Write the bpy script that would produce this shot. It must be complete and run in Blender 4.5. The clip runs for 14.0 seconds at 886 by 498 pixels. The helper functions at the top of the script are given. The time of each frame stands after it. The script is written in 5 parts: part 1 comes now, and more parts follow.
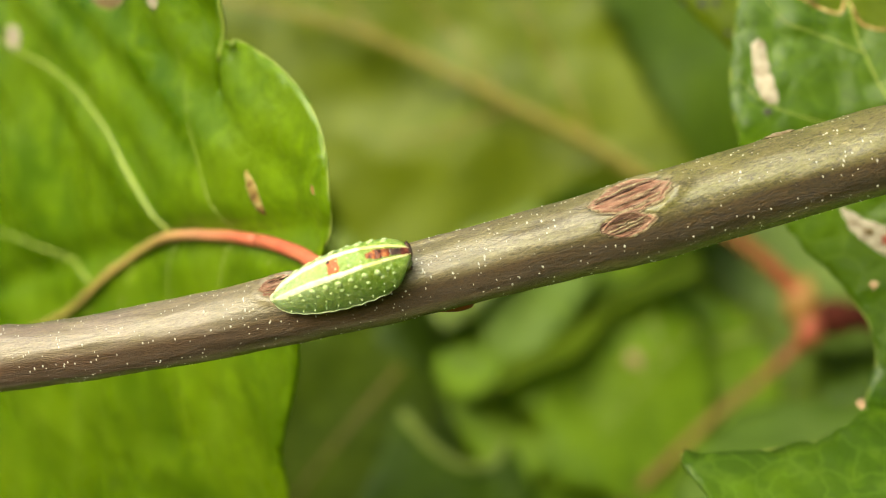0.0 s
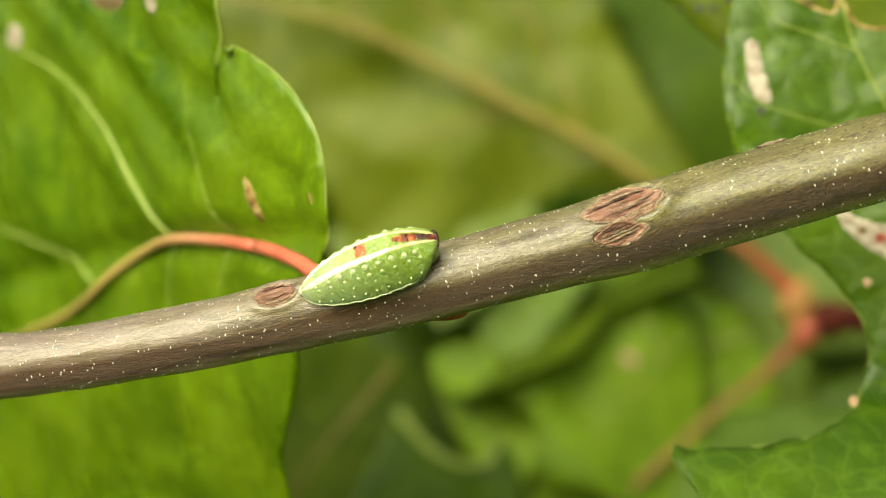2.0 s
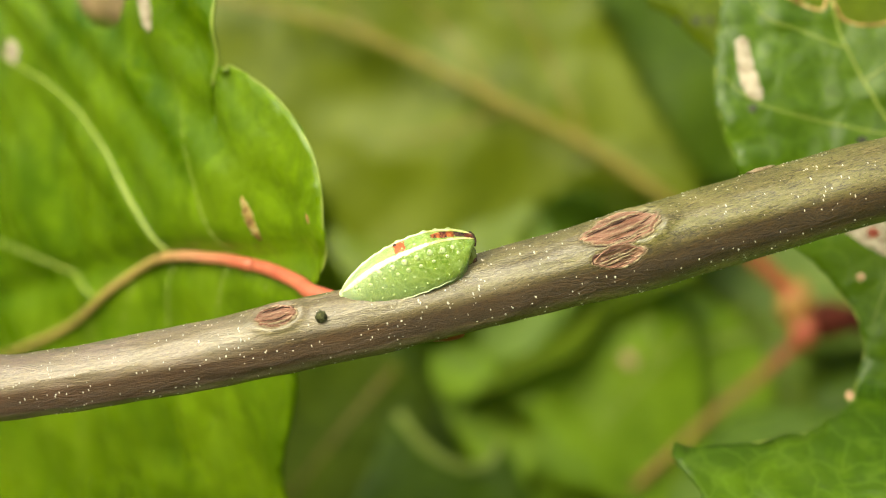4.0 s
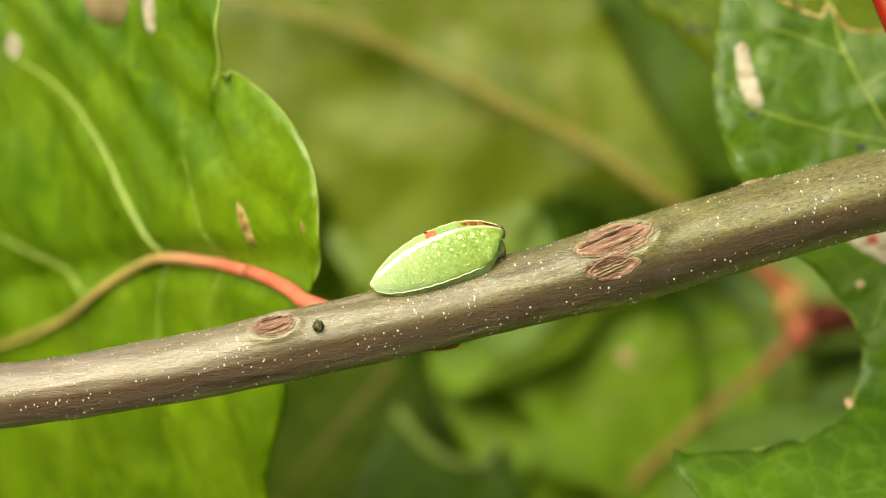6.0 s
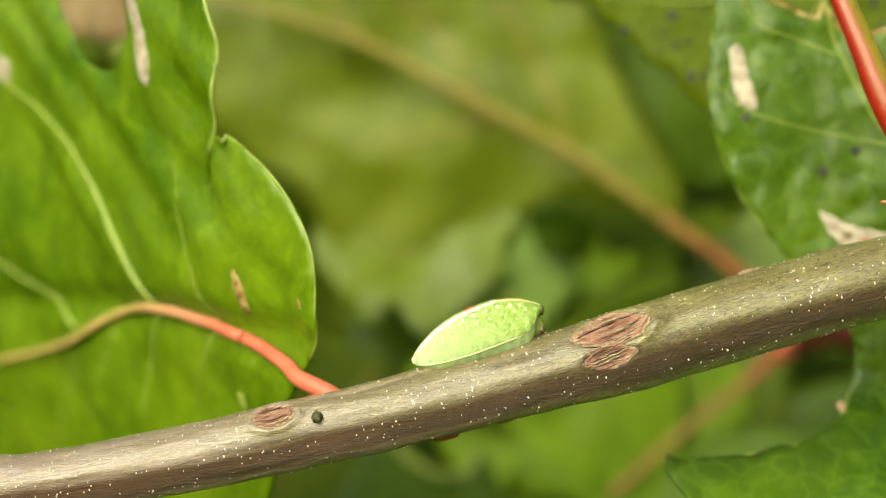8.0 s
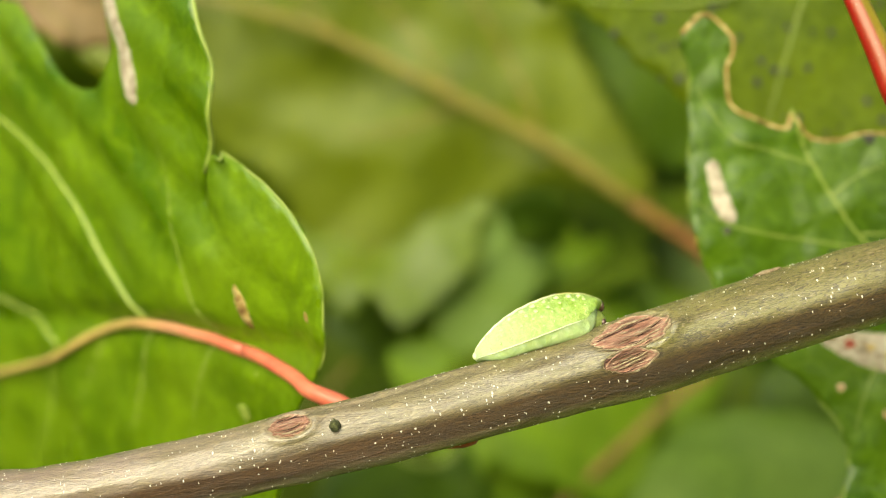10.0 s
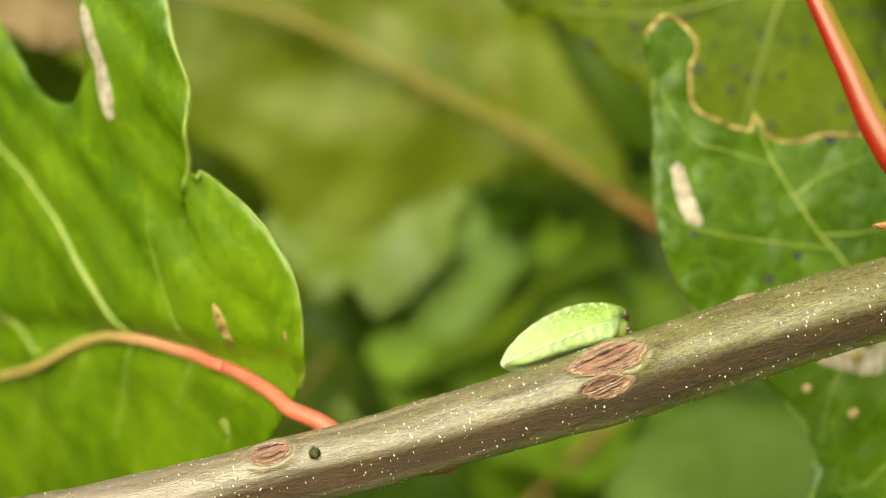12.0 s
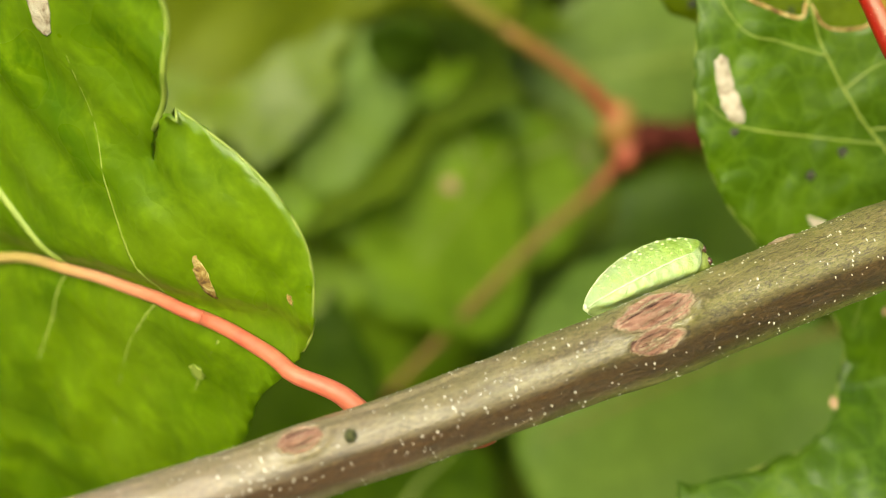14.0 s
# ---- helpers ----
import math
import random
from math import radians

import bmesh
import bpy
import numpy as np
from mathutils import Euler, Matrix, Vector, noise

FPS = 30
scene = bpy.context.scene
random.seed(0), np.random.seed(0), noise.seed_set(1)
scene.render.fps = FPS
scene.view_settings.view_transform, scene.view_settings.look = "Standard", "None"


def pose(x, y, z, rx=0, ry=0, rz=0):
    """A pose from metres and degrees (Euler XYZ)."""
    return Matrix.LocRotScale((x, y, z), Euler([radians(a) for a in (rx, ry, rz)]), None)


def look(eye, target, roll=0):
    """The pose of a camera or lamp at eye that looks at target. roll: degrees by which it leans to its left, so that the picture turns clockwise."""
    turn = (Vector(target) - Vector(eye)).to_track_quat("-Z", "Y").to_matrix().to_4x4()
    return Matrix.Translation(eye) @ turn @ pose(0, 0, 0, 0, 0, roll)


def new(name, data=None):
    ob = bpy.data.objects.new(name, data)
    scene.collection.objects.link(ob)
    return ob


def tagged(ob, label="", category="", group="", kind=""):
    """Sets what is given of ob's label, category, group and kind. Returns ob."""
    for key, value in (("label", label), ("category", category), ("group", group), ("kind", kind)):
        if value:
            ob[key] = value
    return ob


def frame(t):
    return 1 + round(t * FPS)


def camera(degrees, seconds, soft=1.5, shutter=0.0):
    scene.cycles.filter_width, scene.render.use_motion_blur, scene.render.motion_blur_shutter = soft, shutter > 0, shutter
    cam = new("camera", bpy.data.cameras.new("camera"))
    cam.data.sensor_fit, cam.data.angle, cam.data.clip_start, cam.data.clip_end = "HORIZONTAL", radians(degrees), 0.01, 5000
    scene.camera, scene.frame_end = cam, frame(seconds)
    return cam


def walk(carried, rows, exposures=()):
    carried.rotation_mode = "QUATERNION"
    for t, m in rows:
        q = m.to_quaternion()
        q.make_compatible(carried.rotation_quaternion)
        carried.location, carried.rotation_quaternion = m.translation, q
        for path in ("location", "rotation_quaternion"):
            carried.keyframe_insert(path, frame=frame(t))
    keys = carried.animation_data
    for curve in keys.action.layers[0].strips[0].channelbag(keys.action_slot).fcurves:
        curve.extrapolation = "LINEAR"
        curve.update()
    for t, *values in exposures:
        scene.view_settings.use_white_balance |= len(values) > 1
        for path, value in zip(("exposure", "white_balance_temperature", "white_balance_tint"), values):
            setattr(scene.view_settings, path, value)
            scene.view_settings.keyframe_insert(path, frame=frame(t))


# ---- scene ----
from mathutils import geometry

cam = camera(38, 14.0, soft=1.0)
cam.data.dof.use_dof = True
cam.data.dof.focus_distance = 0.0836
cam.data.dof.aperture_fstop = 19.5
PATH = [
    (0, 0.00126, -0.08247, -0.01193, 93.57, -0.06, 1.86),
    (0.5, 0.00160, -0.08248, -0.01176, 93.54, -0.32, 1.93),
    (1, 0.00119, -0.08318, -0.01209, 93.68, -0.23, 1.80),
    (1.5, 0.00131, -0.08284, -0.01207, 93.65, -0.27, 1.79),
    (2, 0.00161, -0.08247, -0.01083, 93.17, -0.59, 1.77),
    (2.5, 0.00117, -0.08123, -0.00866, 92.49, -0.84, 1.52),
    (3, 0.00118, -0.08154, -0.00919, 92.69, -0.69, 1.54),
    (3.2, 0.00178, -0.08245, -0.00908, 92.73, -0.27, 1.80),
    (5.3, 0.00176, -0.08359, -0.00822, 92.40, -0.50, 1.70),
    (5.5, 0.00203, -0.08412, -0.00699, 91.93, -1.17, 1.83),
    (6, 0.00216, -0.08457, -0.00740, 92.20, -0.57, 1.84),
    (6.5, 0.00250, -0.08411, -0.00576, 91.61, -1.08, 1.87),
    (7, 0.00314, -0.08528, -0.00686, 92.28, -0.85, 1.86),
    (7.5, 0.00309, -0.08383, -0.00436, 91.26, -1.69, 1.36),
    (8, 0.00046, -0.08281, 0.00069, 90.29, -1.48, 0.68),
    (8.2, -0.00149, -0.08360, 0.00254, 90.01, -0.55, -0.03),
    (10.3, -0.00427, -0.08459, 0.00376, 88.81, -0.26, -2.04),
    (10.5, -0.00428, -0.08486, 0.00389, 88.60, -0.37, -2.20),
    (11, -0.00416, -0.08473, 0.00469, 88.25, -0.22, -2.37),
    (11.5, -0.00473, -0.08397, 0.00811, 87.45, -0.52, -2.73),
    (12, -0.00425, -0.08483, 0.00770, 87.49, 0.38, -2.77),
    (12.5, -0.00388, -0.08383, 0.00946, 86.83, 1.28, -3.07),
    (13, -0.00323, -0.08068, 0.01047, 84.62, 3.34, -6.28),
    (13.5, -0.01028, -0.07146, 0.01406, 81.26, 2.39, -10.46),
    (14, -0.01620, -0.06832, 0.01572, 77.88, 0.91, -11.89),
]
walk(cam, [(t, pose(x, y, z, rx, ry, rz)) for t, x, y, z, rx, ry, rz in PATH], exposures=[(0.0, 0.54, 7150, -4), (8.0, 0.54, 7150, -4), (10.5, 0.60, 7150, -4), (14.0, 0.60, 7150, -4)])

# ---- daylight: a bright veiled sky with a soft high sun ----
SUN_UP, SUN_TURN = 31.0, 204.0
sky_world = bpy.data.worlds.new("sky")
sky_world.use_nodes = True
scene.world = sky_world
sky = sky_world.node_tree.nodes.new("ShaderNodeTexSky")
sky.sky_type = "NISHITA"
sky.sun_disc = False
sky.sun_elevation = radians(SUN_UP)
sky.dust_density, sky.ozone_density = 6.0, 0.4
sky.sun_rotation = radians(SUN_TURN)
back = sky_world.node_tree.nodes["Background"]
back.inputs["Strength"].default_value = 0.142
sky_world.node_tree.links.new(sky.outputs[0], back.inputs["Color"])
sun_data = bpy.data.lights.new("sun", "SUN")
sun_data.energy, sun_data.angle, sun_data.color = 3.6, radians(60), (1.0, 0.98, 0.93)
sun = new("sun", sun_data)
sun_way = Vector((math.sin(radians(SUN_TURN)) * math.cos(radians(SUN_UP)), math.cos(radians(SUN_TURN)) * math.cos(radians(SUN_UP)), math.sin(radians(SUN_UP))))
sun.matrix_world = look(sun_way * 3, (0, 0, 0))

MM = 0.001


# ---- materials ----
class Nodes:
    """Short hand for a node material."""

    def __init__(self, name):
        self.material = bpy.data.materials.new(name)
        self.material.use_nodes = True
        self.tree = self.material.node_tree
        self.bsdf = self.tree.nodes["Principled BSDF"]
        self.out = self.tree.nodes["Material Output"]

    def node(self, kind, **settings):
        n = self.tree.nodes.new(kind)
        for key, value in settings.items():
            n.inputs[key].default_value = value
        return n

    def link(self, a, b):
        self.tree.links.new(a, b)

    def coords(self, which="Object", scale=(1, 1, 1)):
        c, m = self.node("ShaderNodeTexCoord"), self.node("ShaderNodeMapping")
        m.inputs["Scale"].default_value = scale
        self.link(c.outputs[which], m.inputs["Vector"])
        return m.outputs[0]

    def noise(self, vector, scale, detail=4.0, rough=0.55, warp=0.0):
        n = self.node("ShaderNodeTexNoise", Scale=scale, Detail=detail, Roughness=rough, Distortion=warp)
        self.link(vector, n.inputs["Vector"])
        return n.outputs["Fac"]

    def cells(self, vector, scale, feature="DISTANCE_TO_EDGE"):
        n = self.node("ShaderNodeTexVoronoi", Scale=scale)
        n.feature = feature
        self.link(vector, n.inputs["Vector"])
        return n.outputs["Distance"]

    def ramp(self, fac, stops):
        n = self.node("ShaderNodeValToRGB")
        while len(n.color_ramp.elements) < len(stops):
            n.color_ramp.elements.new(0.5)
        for e, (at, colour) in zip(n.color_ramp.elements, stops):
            e.position, e.color = at, (*colour, 1)
        self.link(fac, n.inputs[0])
        return n.outputs[0]

    def mix(self, fac, a, b, kind="MIX"):
        n = self.node("ShaderNodeMix")
        n.data_type, n.blend_type = "RGBA", kind
        for value, slot in ((fac, n.inputs[0]), (a, n.inputs[6]), (b, n.inputs[7])):
            if isinstance(value, (int, float)):
                slot.default_value = value
            elif isinstance(value, tuple):
                slot.default_value = (*value, 1)
            else:
                self.link(value, slot)
        return n.outputs[2]

    def maths(self, kind, a, b=0.0):
        n = self.node("ShaderNodeMath")
        n.operation = kind
        for value, slot in ((a, n.inputs[0]), (b, n.inputs[1])):
            if isinstance(value, (int, float)):
                slot.default_value = value
            else:
                self.link(value, slot)
        return n.outputs[0]

    def bump(self, height, strength, distance):
        n = self.node("ShaderNodeBump", Strength=strength, Distance=distance)
        self.link(height, n.inputs["Height"])
        self.link(n.outputs[0], self.bsdf.inputs["Normal"])
        return n.outputs[0]

    def finish(self, colour, rough=0.5, specular=0.5, through_light=0.0, through_colour=None, subsurface=0.0):
        b = self.bsdf
        if isinstance(colour, tuple):
            b.inputs["Base Color"].default_value = (*colour, 1)
        else:
            self.link(colour, b.inputs["Base Color"])
        if isinstance(rough, (int, float)):
            b.inputs["Roughness"].default_value = rough
        else:
            self.link(rough, b.inputs["Roughness"])
        b.inputs["Specular IOR Level"].default_value = specular
        if subsurface:
            b.inputs["Subsurface Weight"].default_value = subsurface
            b.inputs["Subsurface Radius"].default_value = (1.0, 0.8, 0.25)
            b.inputs["Subsurface Scale"].default_value = 0.0040
        if through_light:
            t, m = self.node("ShaderNodeBsdfTranslucent"), self.node("ShaderNodeMixShader")
            if through_colour is None:
                self.link(colour, t.inputs["Color"])
            else:
                self.link(self.mix(1.0, colour, through_colour, "MULTIPLY"), t.inputs["Color"])
            m.inputs[0].default_value = through_light
            self.link(b.outputs[0], m.inputs[1])
            self.link(t.outputs[0], m.inputs[2])
            self.link(m.outputs[0], self.out.inputs["Surface"])
        return self.material


def leaf_material(name, dark, light, rough=0.38, through_light=0.48, vein_scale=420.0, specular=0.5, net_share=0.09):
    n = Nodes(name)
    v = n.coords()
    broad = n.noise(v, 55.0, 3.0, 0.5, 0.4)
    fine = n.noise(v, 900.0, 3.0, 0.6)
    colour = n.ramp(broad, [(0.36, dark), (0.64, light)])
    middle = n.ramp(n.noise(v, 330.0, 3.0, 0.6, 0.8), [(0.46, (0, 0, 0)), (0.70, (0.6, 0.6, 0.6))])
    colour = n.mix(middle, colour, tuple(1.35 * c for c in light))
    colour = n.mix(n.maths("MULTIPLY", fine, 0.45), colour, tuple(0.45 * c for c in dark))
    bent = n.node("ShaderNodeVectorMath")
    bent.operation = "ADD"
    wig = n.node("ShaderNodeTexNoise", Scale=300.0, Detail=3.0)
    n.link(v, wig.inputs["Vector"])
    small = n.node("ShaderNodeVectorMath")
    small.operation = "SCALE"
    small.inputs["Scale"].default_value = 0.0035
    n.link(wig.outputs["Color"], small.inputs[0])
    n.link(v, bent.inputs[0])
    n.link(small.outputs[0], bent.inputs[1])
    net = n.cells(bent.outputs[0], vein_scale)
    lines = n.ramp(net, [(0.0, (1, 1, 1)), (0.09, (0, 0, 0))])
    colour = n.mix(n.maths("MULTIPLY", lines, net_share), colour, tuple(min(1.0, 1.5 * c + 0.03) for c in light))
    blotch = n.ramp(n.noise(v, 190.0, 2.0), [(0.68, (0, 0, 0)), (0.76, (1, 1, 1))])
    colour = n.mix(n.maths("MULTIPLY", blotch, 0.25), colour, (0.20, 0.22, 0.03))
    height = n.maths("ADD", n.maths("MULTIPLY", net, 0.7), n.maths("MULTIPLY", n.noise(v, 160.0, 3.0), 1.0))
    n.bump(height, 0.35, 0.0006)
    gloss = n.ramp(n.noise(v, 120.0, 2.0), [(0.3, (rough - 0.07,) * 3), (0.75, (rough + 0.15,) * 3)])
    return n.finish(colour, gloss, specular, through_light, (1.0, 1.0, 0.45))


def vein_material(name, colour_a, colour_b, rough=0.5):
    n = Nodes(name)
    v = n.coords()
    colour = n.ramp(n.noise(v, 500.0, 4.0), [(0.3, colour_a), (0.7, colour_b)])
    n.bump(n.noise(v, 2500.0), 0.2, 0.0002)
    return n.finish(colour, rough, 0.4, 0.15, (1.0, 1.0, 0.6))


def fading_rib():
    """Coral red at the stalk's end, fading into tan along the rib."""
    n = Nodes("midrib_fading")
    split = n.node("ShaderNodeSeparateXYZ")
    n.link(n.coords("UV"), split.inputs[0])
    along = n.maths("MULTIPLY", split.outputs[0], 50.0)
    along = n.maths("ADD", along, n.maths("MULTIPLY", n.noise(n.coords(), 900.0), 0.25))
    colour = n.ramp(along, [(0.22, (0.445, 0.117, 0.065)), (0.55, (0.42, 0.20, 0.105)), (1.0, (0.37, 0.27, 0.085))])
    n.bump(n.noise(n.coords(), 2500.0), 0.2, 0.0002)
    return n.finish(colour, 0.45, 0.4, 0.15, (1.0, 1.0, 0.6))


def stem_fading():
    """Red at the node, tan-brown farther along."""
    n = Nodes("stalk_red_to_tan")
    split = n.node("ShaderNodeSeparateXYZ")
    n.link(n.coords("UV"), split.inputs[0])
    along = n.maths("ADD", n.maths("MULTIPLY", split.outputs[0], 40.0), n.maths("MULTIPLY", n.noise(n.coords(), 300.0), 0.2))
    colour = n.ramp(along, [(0.16, (0.32, 0.035, 0.020)), (0.36, (0.25, 0.055, 0.022)), (0.70, (0.20, 0.085, 0.024)), (1.0, (0.20, 0.110, 0.025))])
    return n.finish(colour, 0.5, 0.3)


def speckled(name, stops, scale, rough=0.7, bump=0.4, stretch=(1, 1, 1), which="Object", distance=0.0003, specular=0.3):
    n = Nodes(name)
    v = n.coords(which, stretch)
    f = n.noise(v, scale, 6.0, 0.65, 0.6)
    n.bump(f, bump, distance)
    return n.finish(n.ramp(f, stops), rough, specular)


def bark_material():
    """Grey-olive young bark: wavy lengthwise wrinkles, a waxy sheen and a ragged brown band along one flank, part
    pigment, part painted shade.
    """
    n = Nodes("twig_bark")
    uv = n.coords("UV")
    split = n.node("ShaderNodeSeparateXYZ")
    n.link(uv, split.inputs[0])
    broad = n.noise(uv, 140.0, 3.0)
    colour = n.ramp(broad, [(0.28, (0.150, 0.116, 0.060)), (0.5, (0.154, 0.130, 0.056)), (0.74, (0.230, 0.188, 0.112))])
    thin_end = n.maths("MULTIPLY", split.outputs[0], -18.0)
    olive = n.mix(n.ramp(n.maths("ADD", thin_end, 0.42), [(0.15, (1, 1, 1)), (0.9, (0, 0, 0))]), (1.50, 1.36, 2.10), (0.92, 0.99, 0.48))
    colour = n.mix(1.0, colour, olive, "MULTIPLY")
    # brown pigment band, widened and deepened to add the lower flank's shade
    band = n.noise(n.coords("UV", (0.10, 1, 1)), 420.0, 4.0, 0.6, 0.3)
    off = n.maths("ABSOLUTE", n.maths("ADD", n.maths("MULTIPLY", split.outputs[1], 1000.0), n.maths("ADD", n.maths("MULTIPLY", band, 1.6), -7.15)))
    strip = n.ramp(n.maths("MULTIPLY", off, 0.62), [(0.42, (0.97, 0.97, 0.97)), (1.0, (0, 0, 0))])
    streak = n.noise(n.coords("UV", (0.05, 1, 1)), 900.0, 4.0, 0.6, 0.4)
    colour = n.mix(n.ramp(streak, [(0.52, (0, 0, 0)), (0.68, (0.6, 0.6, 0.6))]), colour, (0.062, 0.038, 0.014))
    wrinkle = n.noise(n.coords("UV", (0.24, 1, 1)), 5200.0, 3.0, 0.6, 2.1)
    rugged = n.ramp(n.maths("ADD", thin_end, 0.42), [(0.15, (1, 1, 1)), (0.75, (0.42, 0.42, 0.42))])
    colour = n.mix(n.mix(1.0, rugged, n.ramp(wrinkle, [(0.40, (0.72, 0.72, 0.72)), (0.48, (0, 0, 0))]), "MULTIPLY"), colour, (0.026, 0.016, 0.006))
    colour = n.mix(n.ramp(wrinkle, [(0.56, (0, 0, 0)), (0.68, (0.7, 0.7, 0.7))]), colour, (0.29, 0.225, 0.105))
    hair = n.noise(n.coords("UV", (0.22, 1, 1)), 9500.0, 2.5, 0.6, 2.2)
    colour = n.mix(n.ramp(hair, [(0.58, (0, 0, 0)), (0.66, (0.6, 0.6, 0.6))]), colour, (0.31, 0.25, 0.150))
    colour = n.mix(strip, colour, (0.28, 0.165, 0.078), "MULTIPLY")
    height = n.maths("ADD", n.maths("MULTIPLY", wrinkle, 0.9), n.maths("MULTIPLY", hair, 0.3))
    n.bump(height, 0.9, 0.00028)
    wax = n.node("ShaderNodeBump", Strength=0.4, Distance=0.00008)
    n.link(height, wax.inputs["Height"])
    n.link(wax.outputs[0], n.bsdf.inputs["Coat Normal"])
    rough = n.ramp(n.maths("ADD", n.maths("MULTIPLY", wrinkle, 0.4), n.maths("MULTIPLY", broad, 0.6)), [(0.35, (0.55,) * 3), (0.65, (0.36,) * 3)])
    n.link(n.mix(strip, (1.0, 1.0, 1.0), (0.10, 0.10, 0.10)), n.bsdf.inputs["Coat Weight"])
    n.bsdf.inputs["Coat Roughness"].default_value = 0.27
    return n.finish(colour, rough, 0.32)


def scar_material():
    n = Nodes("leaf_scar_tissue")
    f = n.noise(n.coords("UV", (0.30, 1, 1)), 2900.0, 6.0, 0.66, 1.6)
    g = n.noise(n.coords("UV", (0.6, 1, 1)), 900.0, 3.0)
    colour = n.ramp(f, [(0.32, (0.060, 0.026, 0.014)), (0.40, (0.21, 0.098, 0.062)), (0.49, (0.34, 0.180, 0.130)), (0.57, (0.33, 0.195, 0.130)), (0.64, (0.54, 0.44, 0.32))])
    colour = n.mix(n.ramp(g, [(0.50, (0, 0, 0)), (0.64, (0.5, 0.5, 0.5))]), colour, (0.22, 0.075, 0.042))
    n.bump(f, 0.8, 0.0004)
    return n.finish(colour, 0.5, 0.4)


def caterpillar_material():
    """Lime green, paler and more milky towards the tail, with a fine pale net."""
    n = Nodes("caterpillar_skin")
    v = n.coords()
    split = n.node("ShaderNodeSeparateXYZ")
    n.link(v, split.inputs[0])
    net = n.cells(v, 2300.0)
    mottled = n.noise(v, 2400.0, 5.0, 0.62, 0.8)
    colour = n.ramp(mottled, [(0.36, (0.140, 0.242, 0.022)), (0.5, (0.198, 0.308, 0.048)), (0.66, (0.275, 0.385, 0.105))])
    tail = n.maths("ADD", n.maths("MULTIPLY", split.outputs[0], -115.0), n.maths("MULTIPLY", n.noise(v, 420.0, 3.0), 0.6))
    colour = n.mix(n.ramp(tail, [(0.10, (0, 0, 0)), (0.80, (0.85, 0.85, 0.85))]), colour, (0.38, 0.48, 0.26))
    colour = n.mix(n.ramp(net, [(0.0, (0.3, 0.3, 0.3)), (0.10, (0, 0, 0))]), colour, (0.40, 0.50, 0.15))
    cloud = n.noise(v, 520.0, 3.0, 0.5, 0.5)
    colour = n.mix(n.ramp(cloud, [(0.52, (0, 0, 0)), (0.70, (0.35, 0.35, 0.35))]), colour, (0.36, 0.46, 0.14))
    n.bump(n.maths("ADD", mottled, n.maths("ADD", n.maths("MULTIPLY", n.noise(v, 4600.0, 3.0, 0.6, 0.6), 0.55), cloud)), 0.6, 0.00024)
    return n.finish(colour, 0.30, 0.35, 0.0, None, 0.55)


def petiole_material():
    """Red on one flank, olive yellow on the other."""
    n = Nodes("red_petiole_skin")
    c = n.node("ShaderNodeTexCoord")
    split = n.node("ShaderNodeSeparateXYZ")
    n.link(c.outputs["UV"], split.inputs[0])
    wob = n.maths("ADD", split.outputs[1], n.maths("MULTIPLY", n.noise(n.coords("UV", (60, 3, 1)), 4.0), 0.06))
    colour = n.ramp(wob, [(0.0, (0.16, 0.085, 0.006)), (0.10, (0.15, 0.120, 0.006)), (0.42, (0.145, 0.120, 0.005)), (0.58, (0.22, 0.070, 0.004)), (0.72, (0.26, 0.020, 0.004)), (0.86, (0.22, 0.008, 0.006)), (0.95, (0.20, 0.04, 0.006))])
    fuzz = n.noise(n.coords(), 5200.0, 3.0)
    colour = n.mix(n.ramp(fuzz, [(0.66, (0, 0, 0)), (0.74, (0.4, 0.4, 0.4))]), colour, (0.55, 0.36, 0.24))
    n.bump(fuzz, 0.12, 0.0002)
    return n.finish(colour, 0.30, 0.35, 0.0, None, 0.15)


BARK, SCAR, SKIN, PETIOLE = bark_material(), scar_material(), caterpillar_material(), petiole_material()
LEAF_NEAR = leaf_material("leaf_green", (0.088, 0.192, 0.003), (0.220, 0.350, 0.011), 0.30, 0.50, specular=0.6, net_share=0.03)
LEAF_RIGHT = leaf_material("leaf_green_dull", (0.052, 0.120, 0.003), (0.115, 0.210, 0.006), 0.33, specular=0.5, net_share=0.20)
LEAF_SPOT = leaf_material("leaf_green_spotted", (0.068, 0.110, 0.002), (0.132, 0.185, 0.004), 0.45, specular=0.2, net_share=0.15)
LEAF_OLIVE = leaf_material("leaf_olive", (0.102, 0.145, 0.003), (0.178, 0.228, 0.006), 0.48, specular=0.4)
LEAF_BRIGHT = leaf_material("leaf_bright_green", (0.125, 0.225, 0.006), (0.220, 0.355, 0.013), 0.55, specular=0.25)
LEAF_SHEEN = leaf_material("leaf_olive_glossy", (0.100, 0.162, 0.004), (0.178, 0.252, 0.009), 0.44, specular=0.45)
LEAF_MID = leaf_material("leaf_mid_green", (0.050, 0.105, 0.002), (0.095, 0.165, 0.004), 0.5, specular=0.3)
LEAF_PALE = leaf_material("leaf_pale_underside", (0.125, 0.200, 0.022), (0.190, 0.285, 0.045), 0.5)
LEAF_GREY = leaf_material("leaf_grey_green", (0.110, 0.200, 0.018), (0.175, 0.275, 0.036), 0.55, specular=0.3)
# deep and far greens, darkened to hold the shade of gaps between leaves
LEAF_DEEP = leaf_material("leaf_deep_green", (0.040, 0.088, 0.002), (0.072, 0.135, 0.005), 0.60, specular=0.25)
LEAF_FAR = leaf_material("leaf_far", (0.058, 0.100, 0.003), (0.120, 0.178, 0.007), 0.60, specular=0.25)
